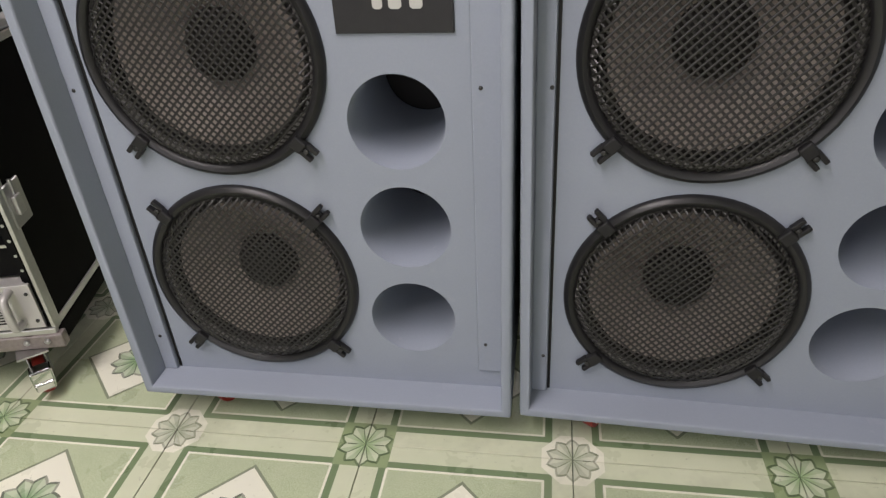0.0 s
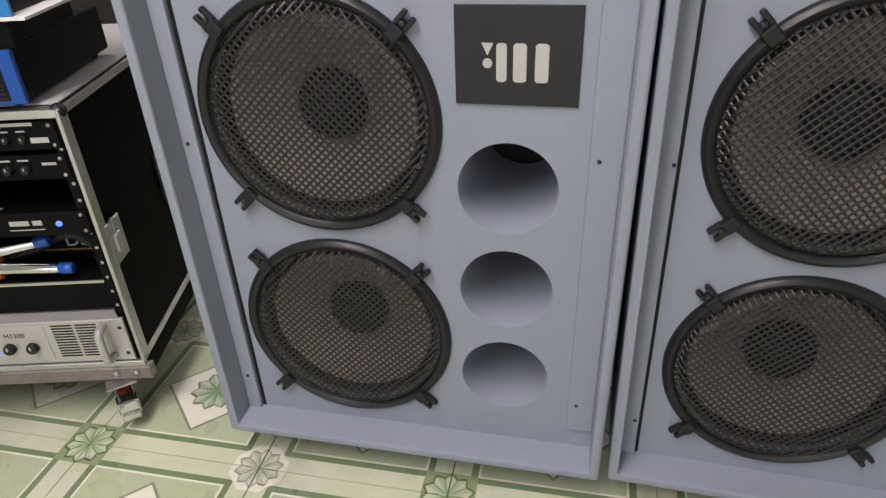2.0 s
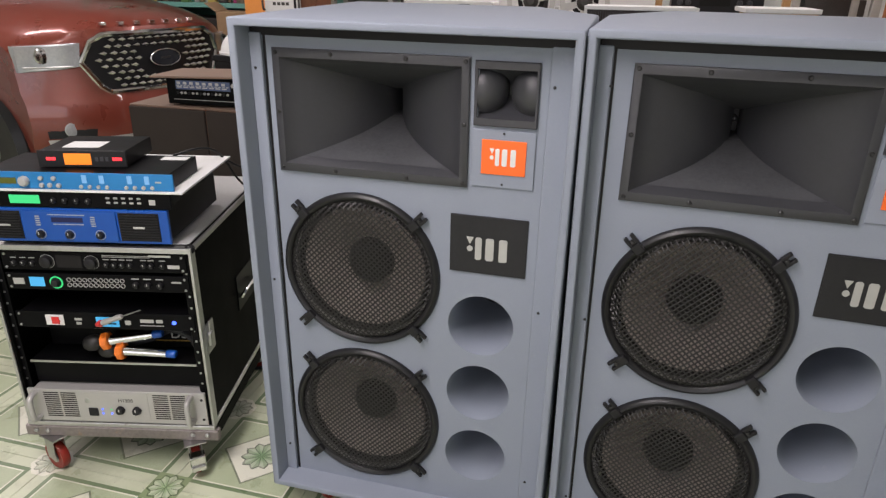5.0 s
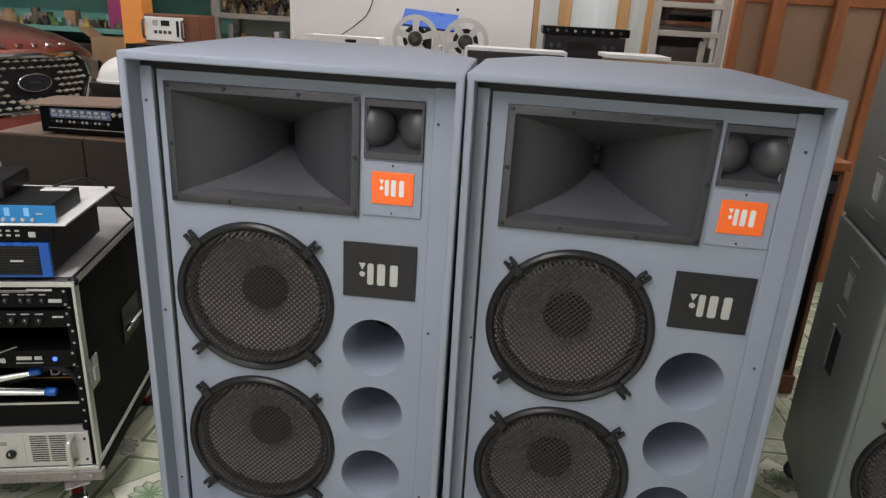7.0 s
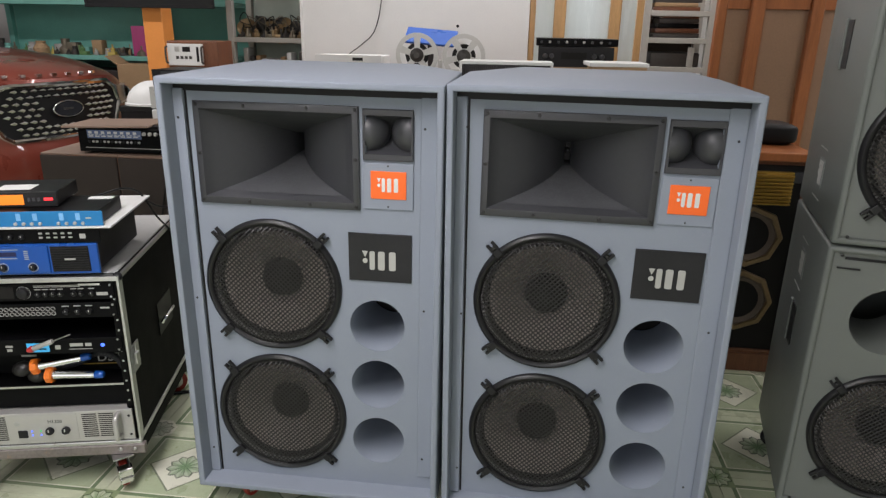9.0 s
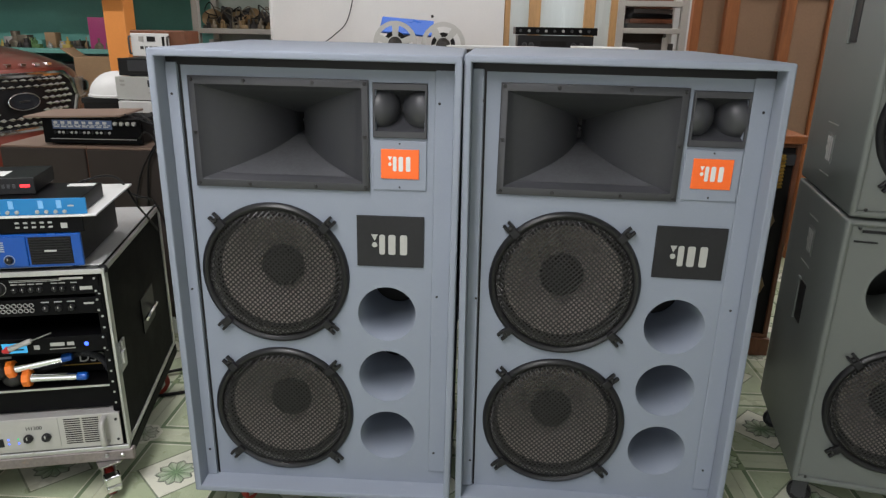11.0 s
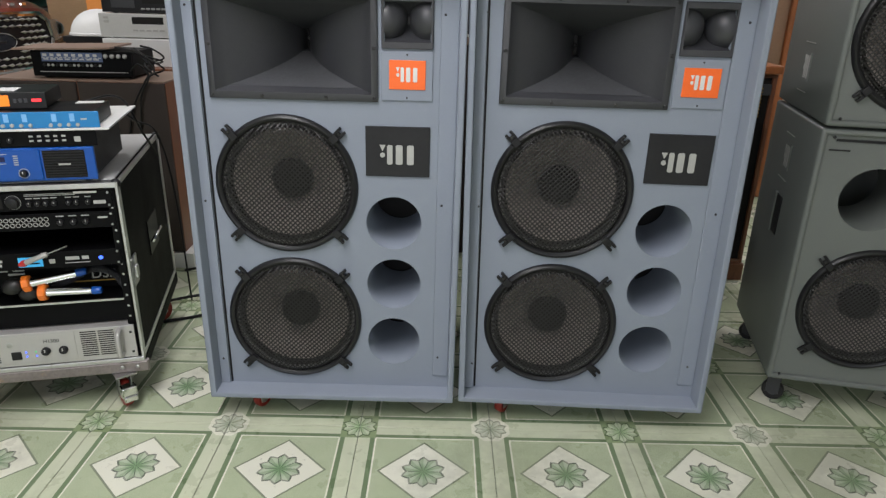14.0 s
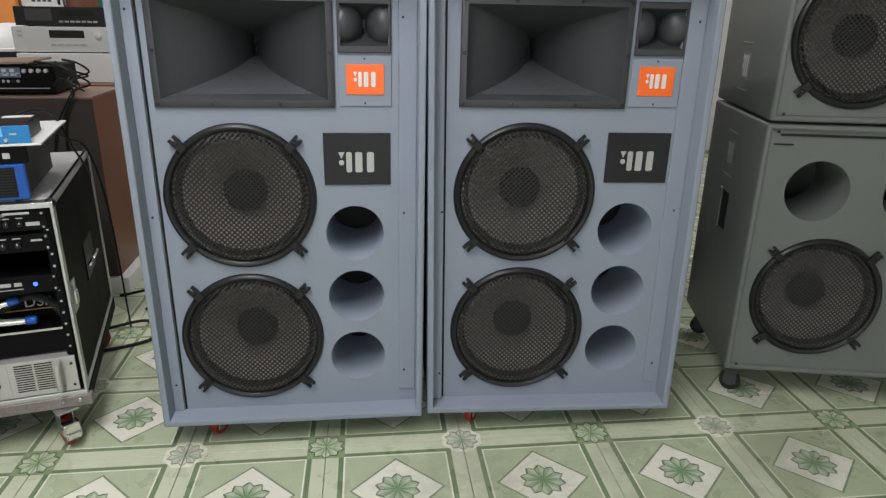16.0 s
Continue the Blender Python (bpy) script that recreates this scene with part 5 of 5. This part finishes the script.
M_BRASS = material("tarnished_metal", (0.23, 0.20, 0.15), 0.45, metal=0.7, vary=0.3)
M_DARKIRON = material("dark_iron", (0.07, 0.065, 0.06), 0.5, metal=0.5, vary=0.3)
rng = random.Random(5)
for k in range(10):
    x = -1.97 + k * 0.048
    big = rng.uniform(0.05, 0.085)
    bm = bmesh.new()
    add_lathe(bm, [(big * 0.42, -big * 0.7), (big * 0.5, -big * 0.66), (big * 0.5, -big * 0.25), (big * 0.3, -big * 0.2), (big * 0.8, big * 0.3), (big, big * 0.34), (big, big * 0.4), (big * 0.8, big * 0.36), (big * 0.25, -big * 0.05)], 16, axis="z")
    bmesh.ops.recalc_face_normals(bm, faces=bm.faces)
    tilt = pose(0, 0, 0, rng.uniform(-100, 100), rng.uniform(-60, 60), rng.uniform(0, 360))
    bmesh.ops.transform(bm, matrix=tilt, verts=bm.verts)
    low = min(v.co.z for v in bm.verts)
    bmesh.ops.translate(bm, vec=(0, 0, -low), verts=bm.verts)
    clutter("speaker_driver", "old metal speaker driver lying on the shelf", x, 3.40 + 0.13 * (k % 2), 1.3352, bm, (M_BRONZE, M_DARKIRON, M_DARKIRON)[k % 3], "driver")
for k in range(10):
    x = -1.99 + k * 0.047
    h = rng.uniform(0.07, 0.17)
    clutter("meter_box", "small instrument box stored under the shelf board", x, 3.34, 1.10, box(0, 0.036, 0, 0.12, 0, h, 0.004), (M_GREYAMP, M_DARKIRON, M_CARD, M_WHITE)[k % 4], "box")
shelf_low = thing("storage_box", pose(-2.01, 3.30, 0), "dark storage box under the shelf board", "box")
part("body", box(0.0, 0.48, 0, 0.36, 0.60, 1.10, 0.005), M_DARKIRON, shelf_low)
for k in range(12):
    x = -4.4 + k * 0.145
    r_ = rng.uniform(0.03, 0.06)
    prof = [(r_, 0.0), (r_ * 1.05, r_ * 0.8), (r_ * 0.6, r_ * 1.4), (r_ * 0.65, r_ * rng.uniform(1.7, 2.4))]
    clutter("jar", "small jar or motor part on the teal shelf", x, 3.64 + 0.1 * (k % 2), 1.165, lathe(prof, 14, axis="z"), (M_BRASS, M_DARKIRON, M_TEAL, M_GREYAMP, M_CARD)[k % 5], "jar")
clutter("magenta_box", "magenta cardboard box on the teal shelf", -3.02, 3.62, 1.165, box(0, 0.19, 0, 0.2, 0, 0.23, 0.005), M_MAGENTA, "box")
tv = thing("television", pose(-2.84, 2.80, 1.518), "wide black television hung on the orange post", "television")
part("body", box(0.03, 0.865, 0.018, 0.045, 0.02, 0.50, 0.008), M_BLACKPL, tv)
part("bezel", boxes([(0.0, 0.895, 0.0, 0.020, 0.0, 0.022), (0.0, 0.895, 0.0, 0.020, 0.503, 0.525), (0.0, 0.016, 0.0, 0.020, 0.022, 0.503), (0.879, 0.895, 0.0, 0.020, 0.022, 0.503)], 0.002), M_BLACKPL, tv, "glossy black bezel")
part("screen", box(0.016, 0.879, 0.006, 0.018, 0.022, 0.503), M_RUBBER, tv, "dark blank screen")
part("bracket", box(0.385, 0.455, 0.044, 0.081, 0.15, 0.35, 0.003), M_DARKIRON, tv, "dark steel bracket")
for k in range(7):
    h = rng.uniform(0.05, 0.13)
    clutter("tin_box", "small worn tin box on the teal shelf", -3.75 + k * 0.11, 3.70, 1.1655, box(0, rng.uniform(0.05, 0.09), 0, 0.08, 0, h, 0.004), (M_GREYAMP, M_BRASS, M_TEAL, M_CARD)[k % 4], "tin")
u = thing("storage_chest", pose(-3.9, 3.60, 0), "dark storage chest under the teal shelf", "chest")
part("body", box(0.0, 1.5, 0.0, 0.36, 0.4505, 1.05, 0.006), M_DARKIRON, u)
for k in range(5):
    clutter("tangled_part", "dark machine part on the upper teal shelf", -3.9 + k * 0.22, 3.66, 1.58, lathe([(0.06, 0), (0.09, 0.03), (0.05, 0.06), (0.08, 0.09), (0.02, 0.14)], 12, axis="z"), M_DARKIRON)
for k in range(5):
    clutter("dark_case", "dark equipment case stacked on the grey shelf", 0.93 + 0.012 * k, 3.25, 1.389 + 0.031 * k, box(0, 0.30 - 0.015 * k, 0, 0.26, 0, 0.029, 0.003), (M_DARKIRON, M_REDWOOD, M_BLACKMETAL)[k % 3], "case")
clutter("dark_case", "dark equipment case on the lower grey shelf", 0.93, 3.25, 1.201, box(0, 0.32, 0, 0.3, 0, 0.09, 0.004), M_DARKIRON, "case")
clutter("pale_bracket", "pale metal bracket on the lower grey shelf", 1.17, 3.235, 1.2, box(0, 0.04, 0, 0.02, 0, 0.13, 0.003), M_SHELF, "bracket")


def odd_part_bm(size, seed):
    """A stripped machine part: a block, a stub and a bent bracket."""
    r = random.Random(seed)
    bm = bmesh.new()
    add_box(bm, -size * 0.5, size * 0.5, -size * 0.4, size * 0.4, 0, size * r.uniform(0.3, 0.7), size * 0.06)
    add_lathe(bm, [(size * 0.22, size * 0.2), (size * 0.3, size * 0.9), (size * 0.12, size * 1.0), (size * 0.10, size * r.uniform(1.1, 1.6))], 12, (size * r.uniform(-0.3, 0.3), 0, 0), "z")
    add_box(bm, -size * 0.75, -size * 0.5, -size * 0.1, size * 0.1, 0, size * r.uniform(0.7, 1.3), size * 0.03)
    add_box(bm, size * 0.4, size * 0.9, -size * 0.15, size * 0.05, 0, size * 0.12, size * 0.03)
    bmesh.ops.rotate(bm, cent=(0, 0, 0), matrix=Matrix.Rotation(r.uniform(0, 3.1), 3, "Z"), verts=bm.verts)
    return bm


M_GREENBOX = material("dusty_green_plastic", (0.10, 0.20, 0.07), 0.5, vary=0.2)
M_YELLOW = material("yellowed_plastic", (0.50, 0.38, 0.10), 0.5, vary=0.15)
PARTS = (M_DARKIRON, M_BRASS, M_GREENBOX, M_GREYAMP, M_BRONZE, M_YELLOW, M_DARKIRON)
for k in range(22):
    clutter("machine_part", "small stripped machine part on the teal shelf", -4.15 + k * 0.079, 3.625 + 0.03 * (k % 3), 1.1652, odd_part_bm(rng.uniform(0.035, 0.06), k), PARTS[k % 7])
for k in range(9):
    clutter("machine_part", "dusty machine part on the grey shelf", -1.99 + k * 0.056, 3.325, 1.3352, odd_part_bm(rng.uniform(0.04, 0.06), 40 + k), (M_DARKIRON, M_BRASS, M_BRONZE)[k % 3])
for k in range(6):
    r_ = random.Random(70 + k)
    x = -1.95 + 0.085 * k
    ctrl = [(r_.uniform(-0.07, 0.07), r_.uniform(-0.02, 0.03), 0.004)] + [(r_.uniform(-0.09, 0.09), r_.uniform(-0.02, 0.03), r_.uniform(0.02, 0.17)) for _ in range(5)] + [(r_.uniform(-0.07, 0.07), 0.02, 0.004)]
    clutter("loose_wire", "stiff wire tangled among the parts", x, 3.36, 1.3352, tube(curve_points(ctrl, 8), 0.0035, 6), (M_CABLE, M_BRASS)[k % 2], "wire")
for k in range(7):
    clutter("paper_stack", "stack of old boards and papers on the grey shelf", 0.915 + 0.004 * (k % 3), 3.24, 1.561 + 0.026 * k, box(0, 0.30 - 0.02 * (k % 2), 0, 0.24, 0, 0.024, 0.002), (M_REDWOOD, M_CARD, M_DARKIRON)[k % 3], "papers")
# curtained windows in a wooden frame
M_FRAME = material("light_varnished_wood", (0.46, 0.27, 0.11), 0.4, vary=0.25, fine=30, stretch=(6, 6, 0.6))
wf = part("window_frame", boxes([(0.098, 0.138, 3.25, 3.33, 0.0, 2.4), (0.263, 0.342, 3.25, 3.33, 0.0, 2.4), (0.635, 0.709, 3.25, 3.33, 0.0, 2.4), (0.812, 0.860, 3.25, 3.33, 0.0, 2.4)], 0.004), M_FRAME)
tagged(wf, "light varnished wooden window frame", "window", kind="structure")
M_PALE = material("pale_frosted_pane", (0.62, 0.70, 0.70), 0.25, vary=0.08, coarse=2, stretch=(8, 8, 0.6))
for a, b in ((0.138, 0.263), (0.342, 0.635), (0.709, 0.812)):
    part("pane", box(a, b, 3.285, 3.295, 0.0, 2.4), M_PALE, wf, "pale frosted pane")
# partition
pt = part("wooden_partition", boxes([(1.165, 1.215, 2.60, 2.66, 0.0, 2.2), (1.342, 1.418, 2.58, 2.66, 0.0, 2.2), (1.669, 1.736, 2.58, 2.66, 0.0, 2.2), (1.93, 1.99, 2.60, 2.66, 0.0, 2.2)], 0.006), M_WOOD)
tagged(pt, "varnished orange wood partition with dusty panels", "partition", kind="structure")
for z in (0.10, 0.62, 1.56, 2.12):
    for a, b in ((1.215, 1.342), (1.418, 1.669), (1.736, 1.93)):
        part("rail", box(a, b, 2.605, 2.65, z, z + 0.07, 0.005), M_WOOD, pt)
for a, b in ((1.215, 1.342), (1.418, 1.669), (1.736, 1.93)):
    for z0, z1 in ((0.17, 0.62), (0.69, 1.56), (1.63, 2.12)):
        part("panel", box(a, b, 2.625, 2.635, z0, z1), M_FROST, pt, "dusty panel")

# ---- long table behind the loudspeakers ----
tb = thing("long_table", pose(0, 0, 0), "long wooden work table behind the loudspeakers", "table")
part("tabletop", box(-2.15, 0.95, 1.40 + 0.95, 3.10, 0.98, 1.02, 0.004), M_TOPWOOD, tb)
for x in (-2.0, -0.6, 0.86):
    for y in (2.40, 3.02):
        part("leg", box(x, x + 0.06, y, y + 0.06, 0.0, 0.98, 0.004), M_TOPWOOD, tb)
u = thing("meter_amplifier", pose(-2.182, 2.58, -0.014, 0, 0, 3), "small amplifier with white meter front and brown sides", "amplifier")
part("body", box(0.0, 0.33, 0.01, 0.26, 1.036, 1.335, 0.006), M_REDWOOD, u, "brown wooden body")
fp = part("front_panel", box(0.006, 0.235, -0.004, 0.012, 1.185, 1.318, 0.004), M_WHITE, u, "white meter panel")
part("meter", box(0.055, 0.085, -0.006, -0.0035, 1.27, 1.30), M_GREYAMP, fp)
part("meter", box(0.105, 0.155, -0.006, -0.0035, 1.27, 1.30), M_CAP, fp)
part("slot", box(0.195, 0.21, -0.006, -0.0035, 1.21, 1.30), M_CAP, fp)
for k in range(4):
    part("caption", box(0.06 + k * 0.028, 0.08 + k * 0.028, -0.005, -0.0035, 1.225, 1.243), M_DARKIRON, fp, "dark unreadable print")
for x in (-0.003, 0.228):
    part("handle", tube(curve_points([(x + 0.008, 0.0, 1.20), (x + 0.008, -0.025, 1.21), (x + 0.008, -0.025, 1.29), (x + 0.008, 0.0, 1.30)], 5), 0.006), M_DARKIRON, u)
u = thing("white_instrument", pose(-1.215, 2.60, 0), "long white instrument with a small dark display", "instrument")
part("body", box(0.0, 0.43, 0.008, 0.20, 1.022, 1.256, 0.004), M_WHITE, u)
part("front_panel", box(-0.004, 0.42, -0.004, 0.009, 1.022, 1.260, 0.003), M_WHITE, u)
part("display", box(0.235, 0.30, -0.0055, -0.0035, 1.226, 1.244), M_CAP, u)
for x in (0.13, 0.36):
    knob(u, x, -0.004, 1.193, 0.022, M_HORN, False)
u = thing("tape_recorder", pose(0, 0, 0), "reel-to-reel tape recorder with two metal reels", "tape recorder")
part("body", box(-0.73, -0.13, 2.44, 2.60, 1.022, 1.165, 0.006), M_DARKIRON, u)
part("front_plate", box(-0.72, -0.14, 2.425, 2.441, 1.03, 1.20, 0.004), M_GREYAMP, u)
M_REEL = material("dull_silver_reel", (0.50, 0.49, 0.46), 0.4, metal=0.5, vary=0.08)


def reel(x, z, r, turn):
    rings = [circle(0, 0, 0.018, 20)]
    for k in range(5):
        a0, a1 = 2 * math.pi * (k + 0.16) / 5 + turn, 2 * math.pi * (k + 0.84) / 5 + turn
        lo, hi = r * 0.36, r * 0.80
        mid = (a0 + a1) / 2
        hole = [(hi * math.cos(a0 + (a1 - a0) * i / 8), hi * math.sin(a0 + (a1 - a0) * i / 8)) for i in range(9)]
        hole += [(lo * math.cos(mid + 0.28 * (1 - i)), lo * math.sin(mid + 0.28 * (1 - i))) for i in range(3)]
        rings.append(hole)
    rings.append(circle(0, 0, r, 48))
    bm = bmesh.new()
    edges = []
    for lp in rings:
        vs = [bm.verts.new((a, 0, b)) for a, b in lp]
        edges += [bm.edges.new((vs[i], vs[(i + 1) % len(vs)])) for i in range(len(vs))]
    bmesh.ops.triangle_fill(bm, use_beauty=True, edges=edges)
    made = bmesh.ops.extrude_face_region(bm, geom=bm.faces[:])
    bmesh.ops.translate(bm, verts=[v for v in made["geom"] if isinstance(v, bmesh.types.BMVert)], vec=(0, 0.004, 0))
    bmesh.ops.recalc_face_normals(bm, faces=bm.faces)
    p = part("reel", bm, M_REEL, u, "perforated silver reel")
    p.matrix_basis = pose(x, 2.40, z)
    back = part("back_flange", lathe([(r, 0), (r, 0.003), (r * 0.82, 0.003), (r * 0.82, 0)], 40, closed=True), M_REEL, p)
    back.matrix_basis = pose(0, 0.012, 0)
    hub = part("hub", lathe([(0.040, 0.02), (0.040, -0.004), (0.026, -0.010), (0.018, -0.018), (0.006, -0.018)], 24), M_DARKIRON, p, "dark hub", True)
    part("tape_pack", lathe([(r * 0.55, 0.004), (r * 0.55, 0.012), (0.03, 0.012), (0.03, 0.004)], 32, closed=True), M_CAP, p, "wound brown tape")


reel(-0.546, 1.276, 0.125, 0.3)
reel(-0.272, 1.274, 0.125, 0.9)
part("arm_post", box(-0.42, -0.40, 2.40, 2.44, 1.16, 1.25, 0.003), M_REEL, u)
u = thing("blue_tray", pose(-0.565, 2.95, 1.385, 32, 4, 0), "tilted blue tray standing behind the reels", "tray")
part("tray", box(-0.135, 0.20, -0.11, 0.06, -0.006, 0.006, 0.003), M_BLUE, u)
part("underside", box(-0.125, 0.19, -0.108, 0.055, -0.009, -0.0055), M_HORN, u, "dark underside")
part("stand", box(0.0, 0.04, 0.02, 0.05, -0.40, -0.008), M_HORN, u, "dark stand")
u = thing("black_receiver", pose(0.145, 2.60, -0.012), "black hi-fi receiver with two rows of controls", "receiver")
part("body", box(0.02, 0.455, 0.01, 0.33, 1.232, 1.345, 0.003), M_BLACKMETAL, u)
part("front_panel", box(0.015, 0.46, 0.0, 0.011, 1.230, 1.347, 0.002), M_BLACKPL, u)
for x in (0.055, 0.095, 0.345, 0.39):
    knob(u, x, 0.0, 1.292, 0.015, M_HORN, False)
part("display", box(0.15, 0.30, -0.0015, 0, 1.275, 1.315), M_CAP, u)
u = thing("black_tuner", pose(0.145, 2.60, -0.012), "thin black tuner on top of the receiver", "tuner")
part("body", box(0.0, 0.48, 0.005, 0.28, 1.350, 1.393, 0.002), M_BLACKMETAL, u)
for k in range(9):
    knob(u, 0.03 + k * 0.05, 0.005, 1.372, 0.008, M_GREYAMP if k % 2 else M_HORN, False)
u = thing("wooden_crate", pose(0.145, 2.58, 0), "plain wooden crate carrying the receiver", "crate")
part("body", box(0.0, 0.48, 0.0, 0.36, 1.021, 1.2175, 0.004), M_CARD, u)
# cabinet behind the tall loudspeakers with a mesh-fronted radio and a carton on it
u = thing("low_cabinet", pose(0, 0, 0), "low cabinet behind the tall loudspeakers, widened and darkened to blacken their gap", "cabinet")
# Body reaches left in a dark material to imitate shade in the loudspeaker gap.
part("body", box(-0.46, 0.82, 1.46, 1.90, 0.0, 1.02, 0.005), M_CLOTH, u)
part("top", box(-0.48, 0.84, 1.44, 1.92, 1.02, 1.05, 0.004), M_TOPWOOD, u)
u = thing("field_radio", pose(-0.213, 1.50, -0.002), "pale metal radio with dark mesh front", "radio")
part("body", box(0.0, 0.42, 0.006, 0.20, 1.053, 1.295, 0.004), M_WHITE, u)
for b in ((0.0, 0.42, 1.283, 1.297), (0.0, 0.42, 1.0535, 1.065), (0.0, 0.012, 1.065, 1.283), (0.408, 0.42, 1.065, 1.283)):
    part("frame", box(b[0], b[1], -0.004, 0.008, b[2], b[3], 0.002), M_WHITE, u, "pale frame")
ms = part("mesh_front", box(0.012, 0.408, 0.002, 0.0065, 1.065, 1.283), M_CLOTH, u, "dark ribbed front")
for k in range(44):
    part("rib", box(0.016 + k * 0.009, 0.0195 + k * 0.009, -0.001, 0.0025, 1.066, 1.282), M_HORN, ms)
u = thing("white_folder", pose(0.367, 1.50, -0.004, 0, 0, 4), "flat white folder on a low stack", "folder")
part("folder", box(0.0, 0.26, 0.0, 0.20, 1.286, 1.303, 0.003), M_WHITE, u)
u = thing("carton_stack", pose(0.377, 1.51, 0), "closed brown carton on the low cabinet", "box")
part("body", box(0.0, 0.24, 0.0, 0.22, 1.051, 1.2815, 0.003), M_CARD, u)

# ---- wooden loudspeaker in the gap beside the dark stack ----
u = thing("wooden_loudspeaker", pose(0.83, 1.20, 0), "old wooden loudspeaker with octagonal framed woofers", "speaker")
part("cabinet", shell_bm(0, 0.42, 0, 0.42, 0, 0.36, 0.085, 0.950, 0.018, 0.3, 0.003, 0.3), M_REDWOOD, u, "dark wooden cabinet")
part("baffle_board", box(0.018, 0.402, 0.012, 0.03, 0.10, 0.935), M_CAP, u, "black front board")
part("top", box(-0.02, 0.425, -0.03, 0.40, 0.950, 0.985, 0.006), M_WOOD, u, "varnished orange wooden top")
part("base", box(-0.01, 0.43, -0.01, 0.37, 0.0, 0.085, 0.006), M_REDWOOD, u, "dark wooden base")
for z, r_ in ((0.625, 0.135), (0.335, 0.140)):
    w_ = part("woofer_frame", lathe([(r_, 0.012), (r_, -0.004), (r_ * 0.97, -0.010), (r_ * 0.84, -0.010), (r_ * 0.82, 0.004)], 8, (0.225, 0, z), open_ends=True), M_BRONZE, u, "octagonal bronze frame")
    part("cone", lathe([(r_ * 0.84, 0.004), (r_ * 0.74, -0.002), (r_ * 0.68, 0.006), (r_ * 0.25, 0.045), (0.01, 0.05)], 32, (0.225, 0, z), open_ends=True), M_BROWNCONE, w_, "brown paper cone", True)
hn = part("horn", box(0.20, 0.358, -0.012, 0.01, 0.765, 0.905, 0.004), M_GOLD, u, "gold ribbed horn")
for k in range(9):
    part("louvre", box(0.205, 0.353, -0.030, -0.010, 0.772 + k * 0.0145, 0.7775 + k * 0.0145, 0.001), M_GOLD, hn)
part("terminal", box(0.362, 0.400, -0.004, 0.013, 0.86, 0.905, 0.002), M_HORN, u)
u = thing("black_bag", pose(1.0, 1.42, 0.985), "black soft bag on the wooden loudspeaker", "bag")
bm = bmesh.new()
bmesh.ops.create_cube(bm, size=1)
bmesh.ops.bevel(bm, geom=bm.edges[:], offset=0.25, segments=4, profile=0.5, affect="EDGES")
bmesh.ops.scale(bm, vec=(0.30, 0.20, 0.09), verts=bm.verts)
bmesh.ops.translate(bm, vec=(0.1, 0.03, 0.045), verts=bm.verts)
part("bag", bm, M_CABLE, u, "", True)

# ---- floor tiles ----
def tile_bm(rows):
    vs, fs = [], []
    for cx, cy in rows:
        k = len(vs)
        for h, z in ((0.1990, -0.012), (0.1990, -0.0009), (0.1982, 0.0)):
            vs += [(cx - h, cy - h, z), (cx + h, cy - h, z), (cx + h, cy + h, z), (cx - h, cy + h, z)]
        fs.append((k + 8, k + 9, k + 10, k + 11))
        for a in (0, 4):
            fs += [(k + a + i, k + a + (i + 1) % 4, k + a + 4 + (i + 1) % 4, k + a + 4 + i) for i in range(4)]
    me = bpy.data.meshes.new("tile")
    me.from_pydata(vs, [], fs)
    me.materials.append(M_TILE)
    return me


near = tile_bm([(0, 0)])
rest = []
for i in range(math.ceil(X0 / 0.4), math.floor(X1 / 0.4)):
    for j in range(math.ceil(Y0 / 0.4), math.floor(Y1 / 0.4)):
        cx, cy = 0.4 * i + 0.2, 0.4 * j + 0.2
        if -2.6 < cx < 2.2 and -2.0 < cy < 2.4:
            t = new("tile", near)
            t.parent = floor
            t.location = (cx, cy, random.uniform(-0.0004, 0.0002))
        else:
            rest.append((cx, cy))
far = new("far_tiles", tile_bm(rest))
far.parent = floor
far["kind"] = "stuff"
